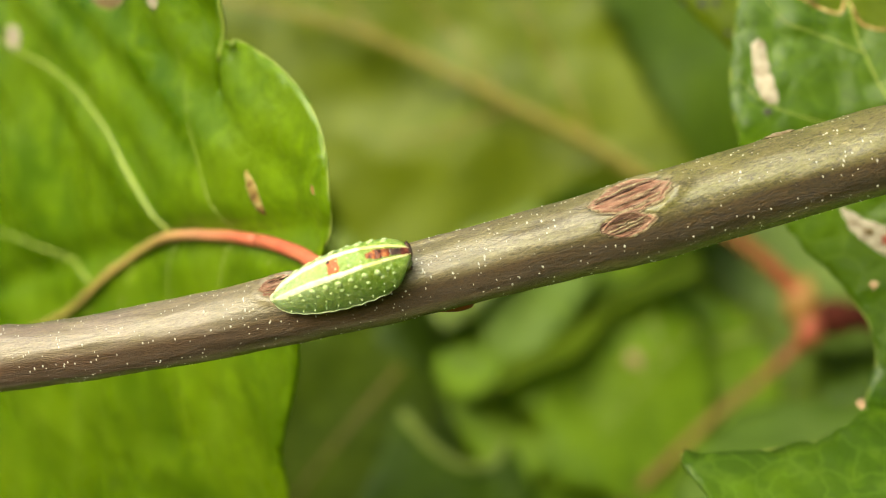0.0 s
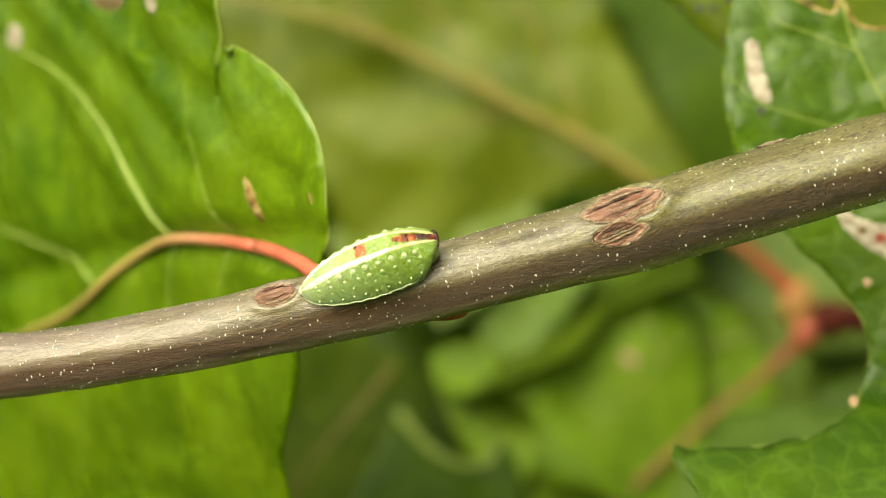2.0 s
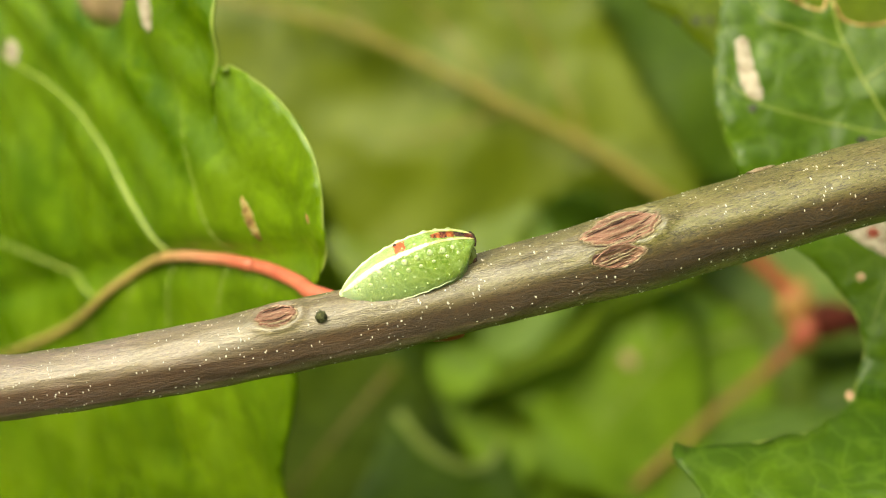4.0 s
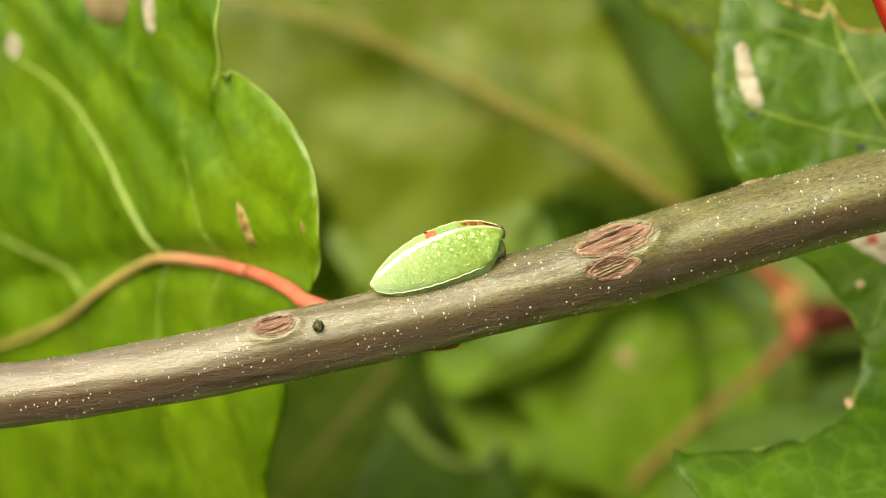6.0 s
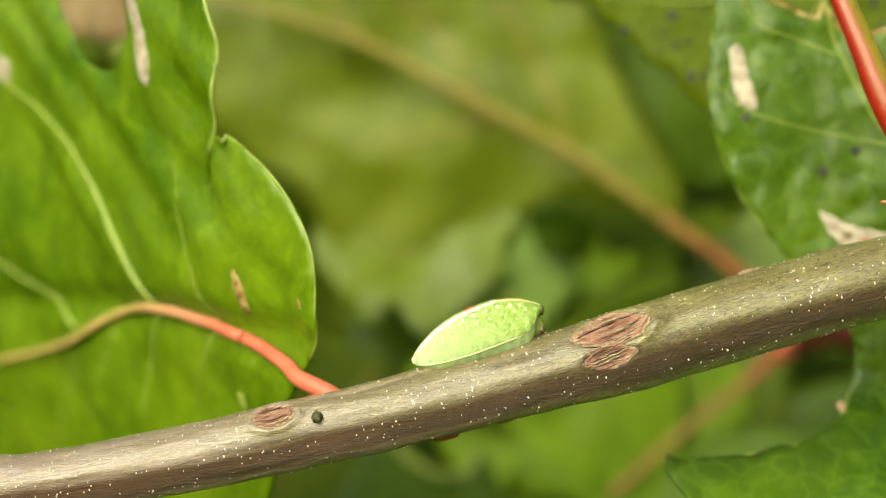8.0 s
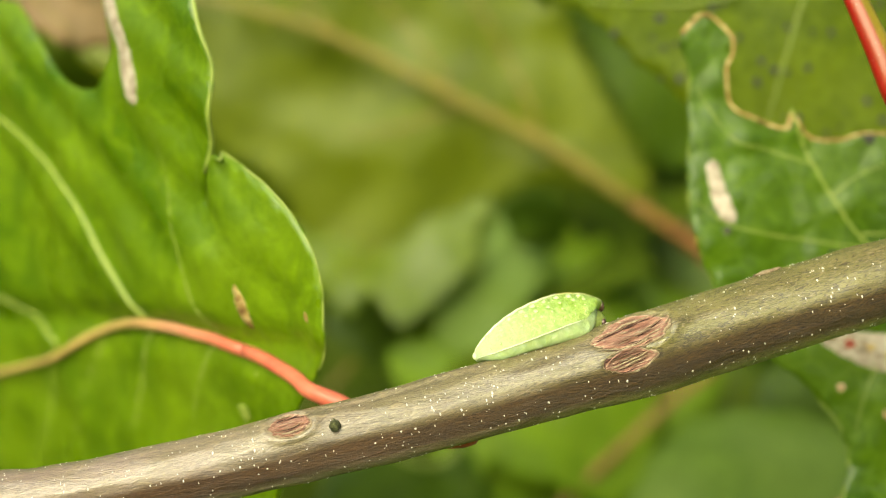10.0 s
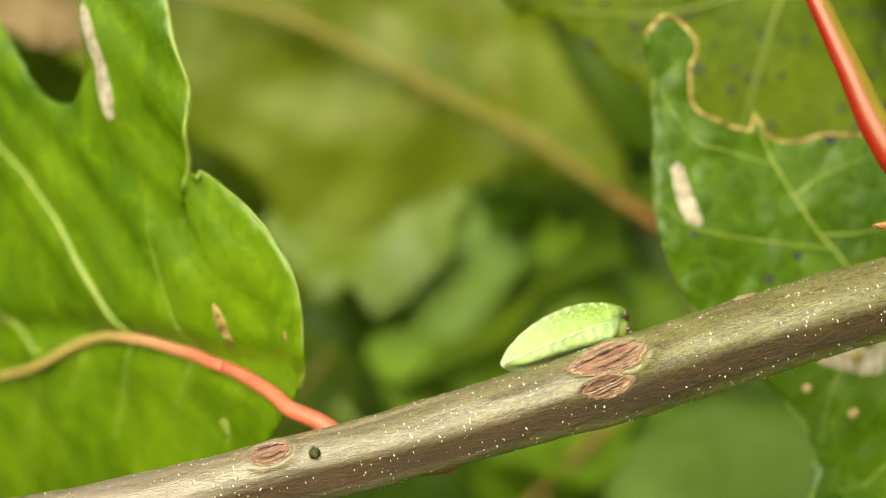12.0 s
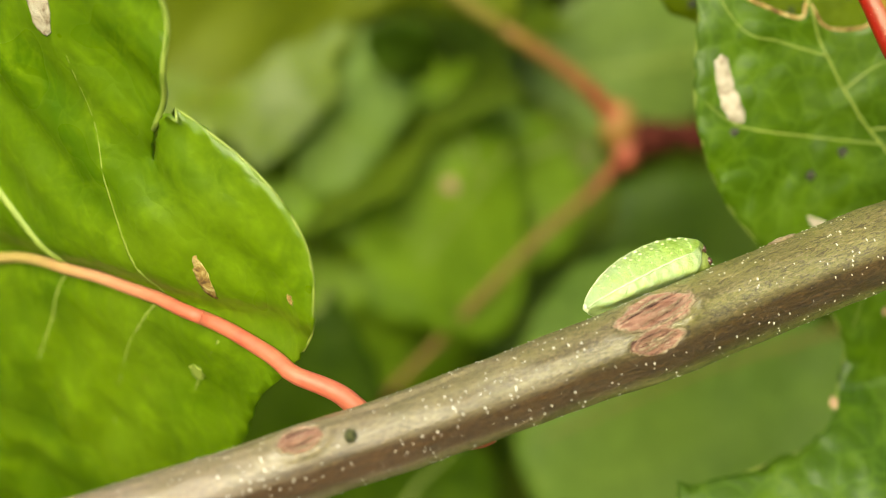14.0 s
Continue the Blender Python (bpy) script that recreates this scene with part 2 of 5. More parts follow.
VEIN_GREEN = vein_material("vein_pale_green", (0.19, 0.26, 0.04), (0.26, 0.32, 0.06))
RIB_OLIVE = vein_material("rib_olive_tan", (0.17, 0.145, 0.02), (0.23, 0.18, 0.035))
RIB_RED = vein_material("midrib_coral_red", (0.42, 0.085, 0.050), (0.47, 0.15, 0.080), 0.45)
RIB_FADING = fading_rib()
MARGIN = speckled("leaf_margin_brown", [(0.34, (0.09, 0.045, 0.015)), (0.5, (0.24, 0.15, 0.04)), (0.62, (0.42, 0.34, 0.14)), (0.8, (0.50, 0.44, 0.22))], 1200.0)
DEAD = speckled("dead_leaf_tissue", [(0.32, (0.15, 0.11, 0.07)), (0.50, (0.31, 0.27, 0.20)), (0.75, (0.44, 0.40, 0.32))], 1400.0)
DARK_SPOT = speckled("leaf_spot_black", [(0.3, (0.02, 0.025, 0.015)), (0.7, (0.05, 0.05, 0.03))], 900.0)
PINK_SPOT = speckled("leaf_spot_tan", [(0.3, (0.26, 0.15, 0.07)), (0.7, (0.46, 0.33, 0.20))], 900.0)
LENTICEL = speckled("lenticel_white", [(0.3, (0.40, 0.37, 0.30)), (0.7, (0.66, 0.63, 0.56))], 5000.0, 0.6, 0.1)
BUD_BROWN = speckled("bud_scale_brown", [(0.3, (0.09, 0.028, 0.010)), (0.5, (0.27, 0.095, 0.032)), (0.72, (0.56, 0.33, 0.16))], 2600.0, 0.6, 0.9, (0.5, 1, 1))
BUD_RED = speckled("bud_dark_red", [(0.3, (0.035, 0.008, 0.005)), (0.7, (0.10, 0.020, 0.012))], 900.0, 0.75, specular=0.1)
STRIPE = speckled("stripe_cream", [(0.3, (0.58, 0.62, 0.30)), (0.5, (0.72, 0.73, 0.46)), (0.75, (0.80, 0.79, 0.58))], 2600.0, 0.42, 0.2)
# paler than the skin: part of the large warts' glossy highlight is in this colour
WART = speckled("wart_pale", [(0.3, (0.36, 0.46, 0.18)), (0.7, (0.50, 0.59, 0.33))], 4000.0, 0.16, 0.1, specular=0.6)
WART_PIT = speckled("wart_pit_green", [(0.3, (0.17, 0.27, 0.05)), (0.7, (0.26, 0.37, 0.10))], 4000.0, 0.3, 0.1)
HEAD_GREEN = speckled("head_soft_green", [(0.3, (0.11, 0.14, 0.025)), (0.7, (0.21, 0.27, 0.06))], 1800.0, 0.25, 0.3, specular=0.5)
STRIPE_YELLOW = speckled("stripe_yellow", [(0.3, (0.52, 0.44, 0.12)), (0.5, (0.66, 0.60, 0.26)), (0.75, (0.76, 0.72, 0.44))], 2600.0, 0.4, 0.2)
PATCH_RUST = speckled("patch_rust", [(0.32, (0.04, 0.010, 0.004)), (0.5, (0.22, 0.045, 0.010)), (0.72, (0.46, 0.18, 0.05))], 2400.0, 0.35, 0.4)
RIDGE = speckled("ridge_pale_green", [(0.3, (0.46, 0.54, 0.27)), (0.7, (0.66, 0.72, 0.47))], 2600.0, 0.42, 0.2)
PATCH_RED = speckled("patch_brick_red", [(0.3, (0.36, 0.05, 0.02)), (0.6, (0.58, 0.13, 0.05)), (0.85, (0.75, 0.45, 0.20))], 3500.0, 0.5, 0.3)
PATCH_DARK = speckled("patch_maroon", [(0.35, (0.012, 0.005, 0.004)), (0.52, (0.10, 0.02, 0.010)), (0.75, (0.34, 0.13, 0.07))], 2600.0, 0.35, 0.3)
HEAD_DARK = speckled("head_black_brown", [(0.3, (0.02, 0.012, 0.01)), (0.7, (0.10, 0.05, 0.03))], 2500.0, 0.25, 0.1, specular=0.6)
FRASS = speckled("frass_dark_olive", [(0.35, (0.012, 0.014, 0.006)), (0.55, (0.06, 0.065, 0.02)), (0.8, (0.16, 0.16, 0.06))], 4500.0, 0.6, 0.9)
SOIL = speckled("ground_litter", [(0.3, (0.05, 0.06, 0.015)), (0.55, (0.08, 0.10, 0.02)), (0.8, (0.14, 0.12, 0.05))], 6.0, 0.9, 0.5, distance=0.02)


DRY_LEAF = speckled("dry_leaf_brown", [(0.3, (0.06, 0.050, 0.012)), (0.5, (0.13, 0.085, 0.03)), (0.75, (0.22, 0.15, 0.07))], 160.0, 0.6, 0.3)
STEM_FADING = stem_fading()
NODE_TAN = vein_material("node_orange_tan", (0.28, 0.125, 0.03), (0.36, 0.20, 0.05))
RED_BUD = speckled("bud_brick_red", [(0.3, (0.16, 0.03, 0.02)), (0.7, (0.34, 0.08, 0.05))], 900.0, 0.5)


# ---- building helpers ----
def part(name, bm, material, parent=None, label="", kind="", smooth=True):
    mesh = bpy.data.meshes.new(name)
    for f in bm.faces:
        f.smooth = smooth
    bm.to_mesh(mesh)
    bm.free()
    mesh.materials.append(material)
    ob = new(name, mesh)
    if parent:
        ob.parent = parent
    return tagged(ob, label=label, kind=kind)


def root(name, place, label, category, group="", kind=""):
    ob = new(name)
    ob.empty_display_size = 0.002
    ob.location = place
    return tagged(ob, label, category, group, kind)


def spline(points, steps):
    """Catmull-Rom through points of any dimension."""
    pts = [np.array(p, float) for p in points]
    pts = [2 * pts[0] - pts[1], *pts, 2 * pts[-1] - pts[-2]]
    out = []
    for a, b, c, d in zip(pts, pts[1:], pts[2:], pts[3:]):
        for k in range(steps):
            t = k / steps
            out.append(0.5 * (2 * b + (c - a) * t + (2 * a - 5 * b + 4 * c - d) * t * t + (3 * b - a - 3 * c + d) * t**3))
    out.append(pts[-2])
    return out


def closed_spline(points, steps):
    pts, n, out = [np.array(p, float) for p in points], len(points), []
    for i in range(n):
        a, b, c, d = pts[i - 1], pts[i], pts[(i + 1) % n], pts[(i + 2) % n]
        for k in range(steps):
            t = k / steps
            out.append(0.5 * (2 * b + (c - a) * t + (2 * a - 5 * b + 4 * c - d) * t * t + (3 * b - a - 3 * c + d) * t**3))
    return out


def tube(points, radii, sides=10, flat=1.0, bm=None):
    """A tapered tube with UV (metres along, 0..1 round) through points, closed at both ends."""
    bm = bm or bmesh.new()
    uv = bm.loops.layers.uv.verify()
    rings, along = [], 0.0
    points = [Vector(p) for p in points]
    side = None
    for i, p in enumerate(points):
        way = (points[min(i + 1, len(points) - 1)] - points[max(i - 1, 0)]).normalized()
        ref = Vector((0, -1, 0)) if abs(way.y) < 0.9 else Vector((0, 0, 1))
        up = way.cross(ref).normalized()
        side = up.cross(way).normalized()
        along += (p - points[i - 1]).length if i else 0.0
        ring = [bm.verts.new(p + float(radii[i]) * (math.cos(2 * math.pi * k / sides) * side * flat + math.sin(2 * math.pi * k / sides) * up)) for k in range(sides)]
        rings.append((ring, along))
    for (a, sa), (b, sb) in zip(rings, rings[1:]):
        for k in range(sides):
            f = bm.faces.new((a[k], a[(k + 1) % sides], b[(k + 1) % sides], b[k]))
            for loop, u in zip(f.loops, ((sa, k / sides), (sa, (k + 1) / sides), (sb, (k + 1) / sides), (sb, k / sides))):
                loop[uv].uv = u
    bm.faces.new(rings[0][0][::-1])
    bm.faces.new(rings[-1][0])
    return bm


def blob(bm, m, rings=6, sides=10, lump=0.0, seed=0.0):
    """A rounded body: the unit ball under the matrix m, with lumps."""
    rows = []
    for i in range(rings + 1):
        a = math.pi * i / rings
        row = []
        for k in range(sides if 0 < i < rings else 1):
            b = 2 * math.pi * k / sides
            p = Vector((math.sin(a) * math.cos(b), math.sin(a) * math.sin(b), math.cos(a)))
            p *= 1 + lump * noise.noise(p * 2.3 + Vector((seed, seed * 0.7, 3)))
            row.append(bm.verts.new(m @ p))
        rows.append(row)
    for a, b in zip(rows, rows[1:]):
        for k in range(sides):
            p, q = a[k % len(a)], a[(k + 1) % len(a)]
            r, s = b[(k + 1) % len(b)], b[k % len(b)]
            face = [p, s, r, q] if len(a) > 1 and len(b) > 1 else ([p, s, r] if len(a) == 1 else [p, s, q])
            bm.faces.new(face)
    return bm


# ---- leaves ----
def inside(p, q, outline):
    hit = False
    for (a, b), (c, d) in zip(outline, outline[1:] + outline[:1]):
        if (b > q) != (d > q) and p < (c - a) * (q - b) / (d - b) + a:
            hit = not hit
    return hit


def blade(outline, step, relief, place, ragged=0.12, steps=5, seed=1):
    """A leaf blade: the closed outline in mm, filled with an even net of triangles, bent by relief(p, q) and laid out by place(p, q, h)."""
    rng = random.Random(seed)
    rim = [(float(a) + rng.uniform(-1, 1) * ragged, float(b) + rng.uniform(-1, 1) * ragged) for a, b in closed_spline(outline, steps)]
    lo, hi = np.min(rim, 0), np.max(rim, 0)
    points = [Vector(p) for p in rim]
    row = 0
    q = lo[1] + step / 2
    while q < hi[1]:
        p = lo[0] + step * (0.5 if row % 2 else 0.0)
        while p < hi[0]:
            a, b = p + rng.uniform(-0.2, 0.2) * step, q + rng.uniform(-0.2, 0.2) * step
            if inside(a, b, rim) and min((a - c) ** 2 + (b - d) ** 2 for c, d in rim) > (0.4 * step) ** 2:
                points.append(Vector((a, b)))
            p += step
        q += step * 0.866
        row += 1
    n = len(rim)
    verts, _, faces, *_ = geometry.delaunay_2d_cdt(points, [], [list(range(n))], 1, 1e-6)
    bm = bmesh.new()
    made = [bm.verts.new(place(v.x, v.y, relief(v.x, v.y))) for v in verts]
    for f in faces:
        bm.faces.new([made[i] for i in f])
    bm.normal_update()
    return bm


def leaf_part(name, outline, step, relief, place, material, parent, label="", thick=0.25, ragged=0.12, seed=1):
    ob = part(name, blade(outline, step, relief, place, ragged, seed=seed), material, parent, label)
    s = ob.modifiers.new("thickness", "SOLIDIFY")
    s.thickness, s.offset = thick * MM, 0.0
    return ob


def vein_part(name, line, r0, r1, relief, place, material, parent, label="", lift=0.15, sides=8, flat=0.7, steps=6):
    pts = spline(line, steps)
    n = len(pts) - 1
    path = [place(float(a), float(b), relief(float(a), float(b)) + lift) for a, b in pts]
    radii = [(r0 + (r1 - r0) * i / n) * MM for i in range(n + 1)]
    return part(name, tube(path, radii, sides, flat), material, parent, label)


def waves(scale, amount, seed=0.0, bend=0.0, centre=(0.0, 0.0)):
    def relief(p, q):
        h = amount * noise.noise(Vector((p / scale, q / scale, seed)))
        h += 0.25 * amount * noise.noise(Vector((p / scale * 3.1, q / scale * 3.1, seed + 5)))
        return h - bend * ((p - centre[0]) ** 2 + (q - centre[1]) ** 2)
    return relief


def facing(x, y, z, yaw=0.0, tilt=0.0, about=(0.0, 0.0)):
    """Lays (p, q, h) mm out on an upright sheet at y mm, turned round its own middle by yaw and tilt; h comes towards the viewer."""
    turn = pose(0, 0, 0, tilt, 0, yaw).to_3x3()
    mid = Vector((about[0], 0, about[1]))
    def place(p, q, h):
        return (turn @ (Vector((p, -h, q)) - mid) + mid + Vector((x, y, z))) * MM
    return place


def spot_part(name, outline, relief, place, material, parent, label="", lift=0.16, step=0.35):
    return leaf_part(name, outline, step, lambda p, q: relief(p, q) + lift, place, material, parent, label, 0.03, 0.10)


def disc(p, q, rp, rq, n=9, seed=0):
    rng = random.Random(seed)
    return [(p + rp * math.cos(2 * math.pi * k / n) * rng.uniform(0.8, 1.2), q + rq * math.sin(2 * math.pi * k / n) * rng.uniform(0.8, 1.2)) for k in range(n)]


# ---- the setting: ground far below ----
bm = bmesh.new()
bmesh.ops.create_grid(bm, x_segments=40, y_segments=40, size=400)
for v in bm.verts:
    v.co.z = -0.9 + 0.05 * noise.noise(v.co * 0.7)
tagged(part("ground", bm, SOIL), "leaf-littered green ground under the shrub", "ground", kind="structure")

bm = bmesh.new()
sheet = []
for i in range(121):
    a = radians(-62 + 124 * i / 120)
    column = []
    for k in range(61):
        z = -1.0 + 2.0 * k / 60
        lump = Vector((2.4 * a, z, 0.5))
        far = 2.3 + 0.34 * noise.noise(lump * 2.2) + 0.16 * noise.noise(lump * 6.0) + 0.08 * noise.noise(lump * 15.0) + 0.5 * max(0.0, z) ** 2
        column.append(bm.verts.new((far * math.sin(a), far * math.cos(a), z + 0.12 * noise.noise(lump * 5.0))))
    sheet.append(column)
for a, b in zip(sheet, sheet[1:]):
    for k in range(60):
        bm.faces.new((a[k], b[k], b[k + 1], a[k + 1]))
tagged(part("backdrop", bm, LEAF_FAR), "dim green thicket far behind the leaves", "thicket", kind="structure")

# ---- the leaf whose red stalk leaves the twig ----
FRONT_PIVOT = Vector((-0.02006, 0.01486, 0.00221))
front_o, front_p = Vector((-10.47, 7.73, -6.72)), Vector((-0.653, 0.757, 0.0))
front_q, front_h = Vector((-0.216, -0.186, 0.958)), Vector((-0.726, -0.626, -0.286))


def on_front(p, q, h):
    """The upper half bends back."""
    lean = 0.005 * min(26.0, max(0.0, q - 6.0)) ** 2
    p, h = p + 1.54 * lean, h - lean
    return (front_o + p * front_p + q * front_q + h * front_h) * MM - FRONT_PIVOT


front_leaf = root("oak_leaf", FRONT_PIVOT, "glossy green lobed oak leaf on a coral-red stalk", "leaf")
fold = waves(11.0, 1.1, 2.0)


def front_relief(p, q):
    rib = 2.2 - 0.0016 * (p - 21) ** 2 if p < 60 else 0.0
    soft = 0.5 + 0.9 * noise.noise(Vector((p / 13, q / 13, 3.3)))
    pleat = soft * 0.42 * math.cos(2 * math.pi * (p + 0.78 * q - 38) / 7.5) * min(1, max(0, -q) / 6) + soft * 0.34 * math.cos(2 * math.pi * (p - 1.09 * q - 17.7) / 8.5) * min(1, max(0, q - 3) / 6)
    return fold(p, q) + pleat - 0.9 * math.exp(-((q - rib) / 1.6) ** 2) - 0.010 * max(0.0, -q - 4) ** 1.6


def on_blade(p, q, h):
    """The side lobe, past the crease from the stalk to the notch, leans back from the rest."""
    past = (15.1 * (0.6 - p) + 7.8 * (q + 0.9)) / 17.0
    w = min(1.0, max(0.0, past / 8.0)) if q < 13.1 + 0.70 * (8.9 - p) else 0.0
    lean = 0.09 * max(0.0, q) * w
    return on_front(p + 1.5 * lean, q * (1 + 0.08 * w), h * (1 - 0.75 * w) - lean - 0.5 * w)


leaf_part("blade", [(9.0, 12.7), (7.6, 15.0), (4.8, 18.8), (3.3, 22.9), (3.3, 26.9), (3.6, 30.1), (2.6, 35.5), (4.4, 41), (9, 42), (13.9, 36), (15, 30.2), (15.9, 25.5), (18.3, 22.7),
                    (22.3, 22.1), (26, 24.1), (28.3, 27.5), (31.7, 30.4), (42, 31), (60, 27), (84, 14), (98, -16), (90, -40), (60, -48), (30, -38), (18, -27), (12.5, -16.9), (7.4, -9.5),
                    (4.6, -5.0), (0.6, -0.9), (-0.4, 0.4), (-1.8, 2.6), (-2.8, 5.6), (-2.9, 8.2), (-1.8, 10.6), (0.2, 12.7), (2.6, 14.4), (5.0, 15.7), (6.4, 16.2), (7.3, 14.8), (8.2, 13.3)],
          0.9, front_relief, on_blade, LEAF_NEAR, front_leaf)
rib_line = [(-5.0, -3.9), (-2.7, -1.85), (1.0, -0.35), (7.6, 1.3), (14.0, 2.1), (21.3, 2.5), (29.6, 1.1), (39.1, -2.1), (52.5, -5.0), (67, -7.5), (88, -12)]
stalk_relief = lambda p, q: front_relief(p, q) + 0.5 - 0.42 * max(0.0, -p)
rib_line = spline(rib_line, 6)
vein_part("stalk", rib_line[:19], 0.74, 0.50, stalk_relief, on_front, RIB_RED, front_leaf, "coral-red leaf stalk", 0.15, 12, 0.95, 1)
vein_part("midrib", rib_line[18:], 0.50, 0.25, stalk_relief, on_front, RIB_FADING, front_leaf, "tan midrib, reddish towards the stalk", 0.15, 12, 0.95, 1)
for line, r in (([(20.7, 2.7), (24.7, 8.1), (27.8, 12.8), (33.6, 17.3), (40.2, 21.0), (47, 24)], 0.42), ([(37.8, -0.6), (46.7, 2.9), (58.8, 5.7), (75, 8)], 0.34),
                ([(39.2, -1.6), (44.5, -8.5), (50, -15), (58, -26)], 0.28), ([(21, 2.2), (26, -5), (32, -14), (38, -26)], 0.26), ([(12, 1.6), (17, -4), (22, -13), (26, -24)], 0.24),
                ([(11.5, 1.8), (12.8, 7), (13.0, 13), (13.2, 19), (13.5, 25), (12, 33)], 0.24), ([(6, 0.6), (11, -6), (14.5, -13), (19, -22)], 0.2), ([(29, 1.2), (36, -6), (43, -15), (50, -28)], 0.24)):
    vein_part("side_vein", line, 0.8 * r, 0.25 * r, front_relief, on_front, VEIN_GREEN, front_leaf, lift=0.12 if r > 0.3 else 0.02)
vein_part("margin", [(7.6, 15.0), (4.8, 18.8), (3.3, 22.9), (3.3, 26.9), (3.6, 30.1), (2.6, 35.5)], 0.20, 0.14, front_relief, on_front, VEIN_GREEN, front_leaf, "", 0.0)
vein_part("margin", [(-0.4, 0.4), (-1.8, 2.6), (-2.8, 5.6), (-2.9, 8.2), (-1.8, 10.6), (0.2, 12.7), (2.6, 14.4), (5.0, 15.7), (6.4, 16.2)], 0.10, 0.08, front_relief, on_blade, VEIN_GREEN, front_leaf, "", 0.0)
spot_part("dead_streak", [(14.2, 29.5), (12.8, 27.5), (12.7, 24.5), (13.9, 20.8), (15.2, 21.2), (14.6, 25), (15.0, 28)], front_relief, on_front, DEAD, front_leaf, "dry tan streak")
spot_part("dead_mark", [(6.5, 6.6), (5.8, 5.0), (6.0, 3.2), (6.8, 3.6), (7.0, 5.4)], front_relief, on_front, MARGIN, front_leaf, "brown scrape")
spot_part("dead_patch", disc(43, 23.6, 1.8, 1.2, 9, 2), front_relief, on_front, DEAD, front_leaf, "dry tan patch")
spot_part("pale_spot", disc(-0.4, 4.2, 0.28, 0.36, 8, 3), front_relief, on_blade, MARGIN, front_leaf)
spot_part("pale_spot", disc(10.1, -4.1, 0.6, 0.8, 8, 4), front_relief, on_front, VEIN_GREEN, front_leaf)

# ---- the chewed leaf behind the twig ----
CHEWED_PIVOT = Vector((0.02808, 0.02000, 0.00096))


def on_chewed(p, q, h):
    return Vector((25 + p, 19.3 - h, q)) * MM - CHEWED_PIVOT


chewed_leaf = root("oak_leaf", CHEWED_PIVOT, "green oak leaf with chewed brown edge and dry patches", "leaf")
broad_wave = waves(9.0, 0.8, 7.0)


def chewed_relief(p, q):
    """Broad waves with puckers between the veins."""
    pucker = 0.38 * abs(noise.noise(Vector((p / 2.6, q / 2.6, 1.5)))) + 0.12 * noise.noise(Vector((p / 1.3, q / 1.3, 6.5)))
    return broad_wave(p, q) + pucker + 1.0 * max(0.0, -q - 16.0)
CHEWED_TOP = [(-5.0, 21.6), (-3.1, 23.1), (-1.1, 21.5), (-0.9, 19.9), (-1.5, 18.6), (-1.2, 15.8), (0.6, 14.6), (3.2, 13.6), (3.8, 14.7), (5.2, 12.8), (7.6, 12.5), (9.5, 12.9), (13.7, 12.5), (19, 12)]
leaf_part("blade", CHEWED_TOP + [(28, 5), (34, -10), (30, -30), (15, -42), (0, -40), (-5, -30), (-6.5, -24.4), (-8.6, -20.8), (-5, -20.6), (0, -19.8), (2.8, -19.0), (5.6, -17.0),
                                 (6.9, -13.6), (6.4, -10.8), (4.7, -8.4), (2.4, -6), (0.1, -3.8), (-2.5, -0.4), (-3.9, 2.5), (-4.8, 5.5), (-5.1, 9.2), (-4.6, 14), (-4.4, 18.6)],
          0.62, chewed_relief, on_chewed, LEAF_RIGHT, chewed_leaf, ragged=0.18, seed=7)
vein_part("chewed_margin", CHEWED_TOP, 0.19, 0.15, chewed_relief, on_chewed, MARGIN, chewed_leaf, "crisp brown chewed edge", 0.05, 7, 1.0)
vein_part("margin", [(0.1, -3.8), (-2.5, -0.4), (-3.9, 2.5), (-4.8, 5.5), (-5.1, 9.2), (-4.6, 14), (-4.4, 18.6)], 0.07, 0.07, chewed_relief, on_chewed, VEIN_GREEN, chewed_leaf, "", 0.0, 6, 1.0)
vein_part("margin", [(-8.6, -20.8), (-5, -20.6), (0, -19.8), (2.8, -19.0), (5.6, -17.0), (6.9, -13.6), (6.4, -10.8), (4.7, -8.4)], 0.07, 0.07, chewed_relief, on_chewed, VEIN_GREEN, chewed_leaf, "", 0.0, 6, 1.0)
vein_part("midrib", [(3.7, 15.2), (5.1, 11.0), (7.7, 6.0), (10.2, 2.6), (13, -3), (16, -12), (18, -26)], 0.09, 0.16, chewed_relief, on_chewed, VEIN_GREEN, chewed_leaf)
for line in ([(9.6, 3.6), (3.5, 4.7), (-1.8, 6.0), (-4.4, 8.0)], [(5.3, 10.6), (1.5, 12.0), (-1.3, 13.1), (-4.0, 17.3)], [(13.4, -4), (9.5, -6), (7.5, -11)], [(16, -12), (12, -15), (9, -17)],
             [(6.6, 8.0), (9, 9.6), (13, 11)], [(8.8, 4.8), (13, 5), (18, 8)], [(17, -18), (11, -25), (4, -31)]):
    vein_part("side_vein", line, 0.09, 0.04, chewed_relief, on_chewed, VEIN_GREEN, chewed_leaf, lift=0.14, sides=6)
spot_part("dead_patch", [(-3.5, 10.9), (-2.6, 11.2), (-2.0, 8.8), (-1.3, 6.8), (-1.7, 6.2), (-2.7, 6.6), (-3.3, 8.5)], chewed_relief, on_chewed, DEAD, chewed_leaf, "dry tan patch")
spot_part("dead_patch", [(3.8, -1.6), (4.9, -3.6), (6.8, -5.0), (9.4, -6.2), (12.8, -6.6), (13.4, -3.4), (10.5, -3.4), (8.2, -3.0), (6.0, -2.6)], chewed_relief, on_chewed, DEAD, chewed_leaf, "dry tan patch")
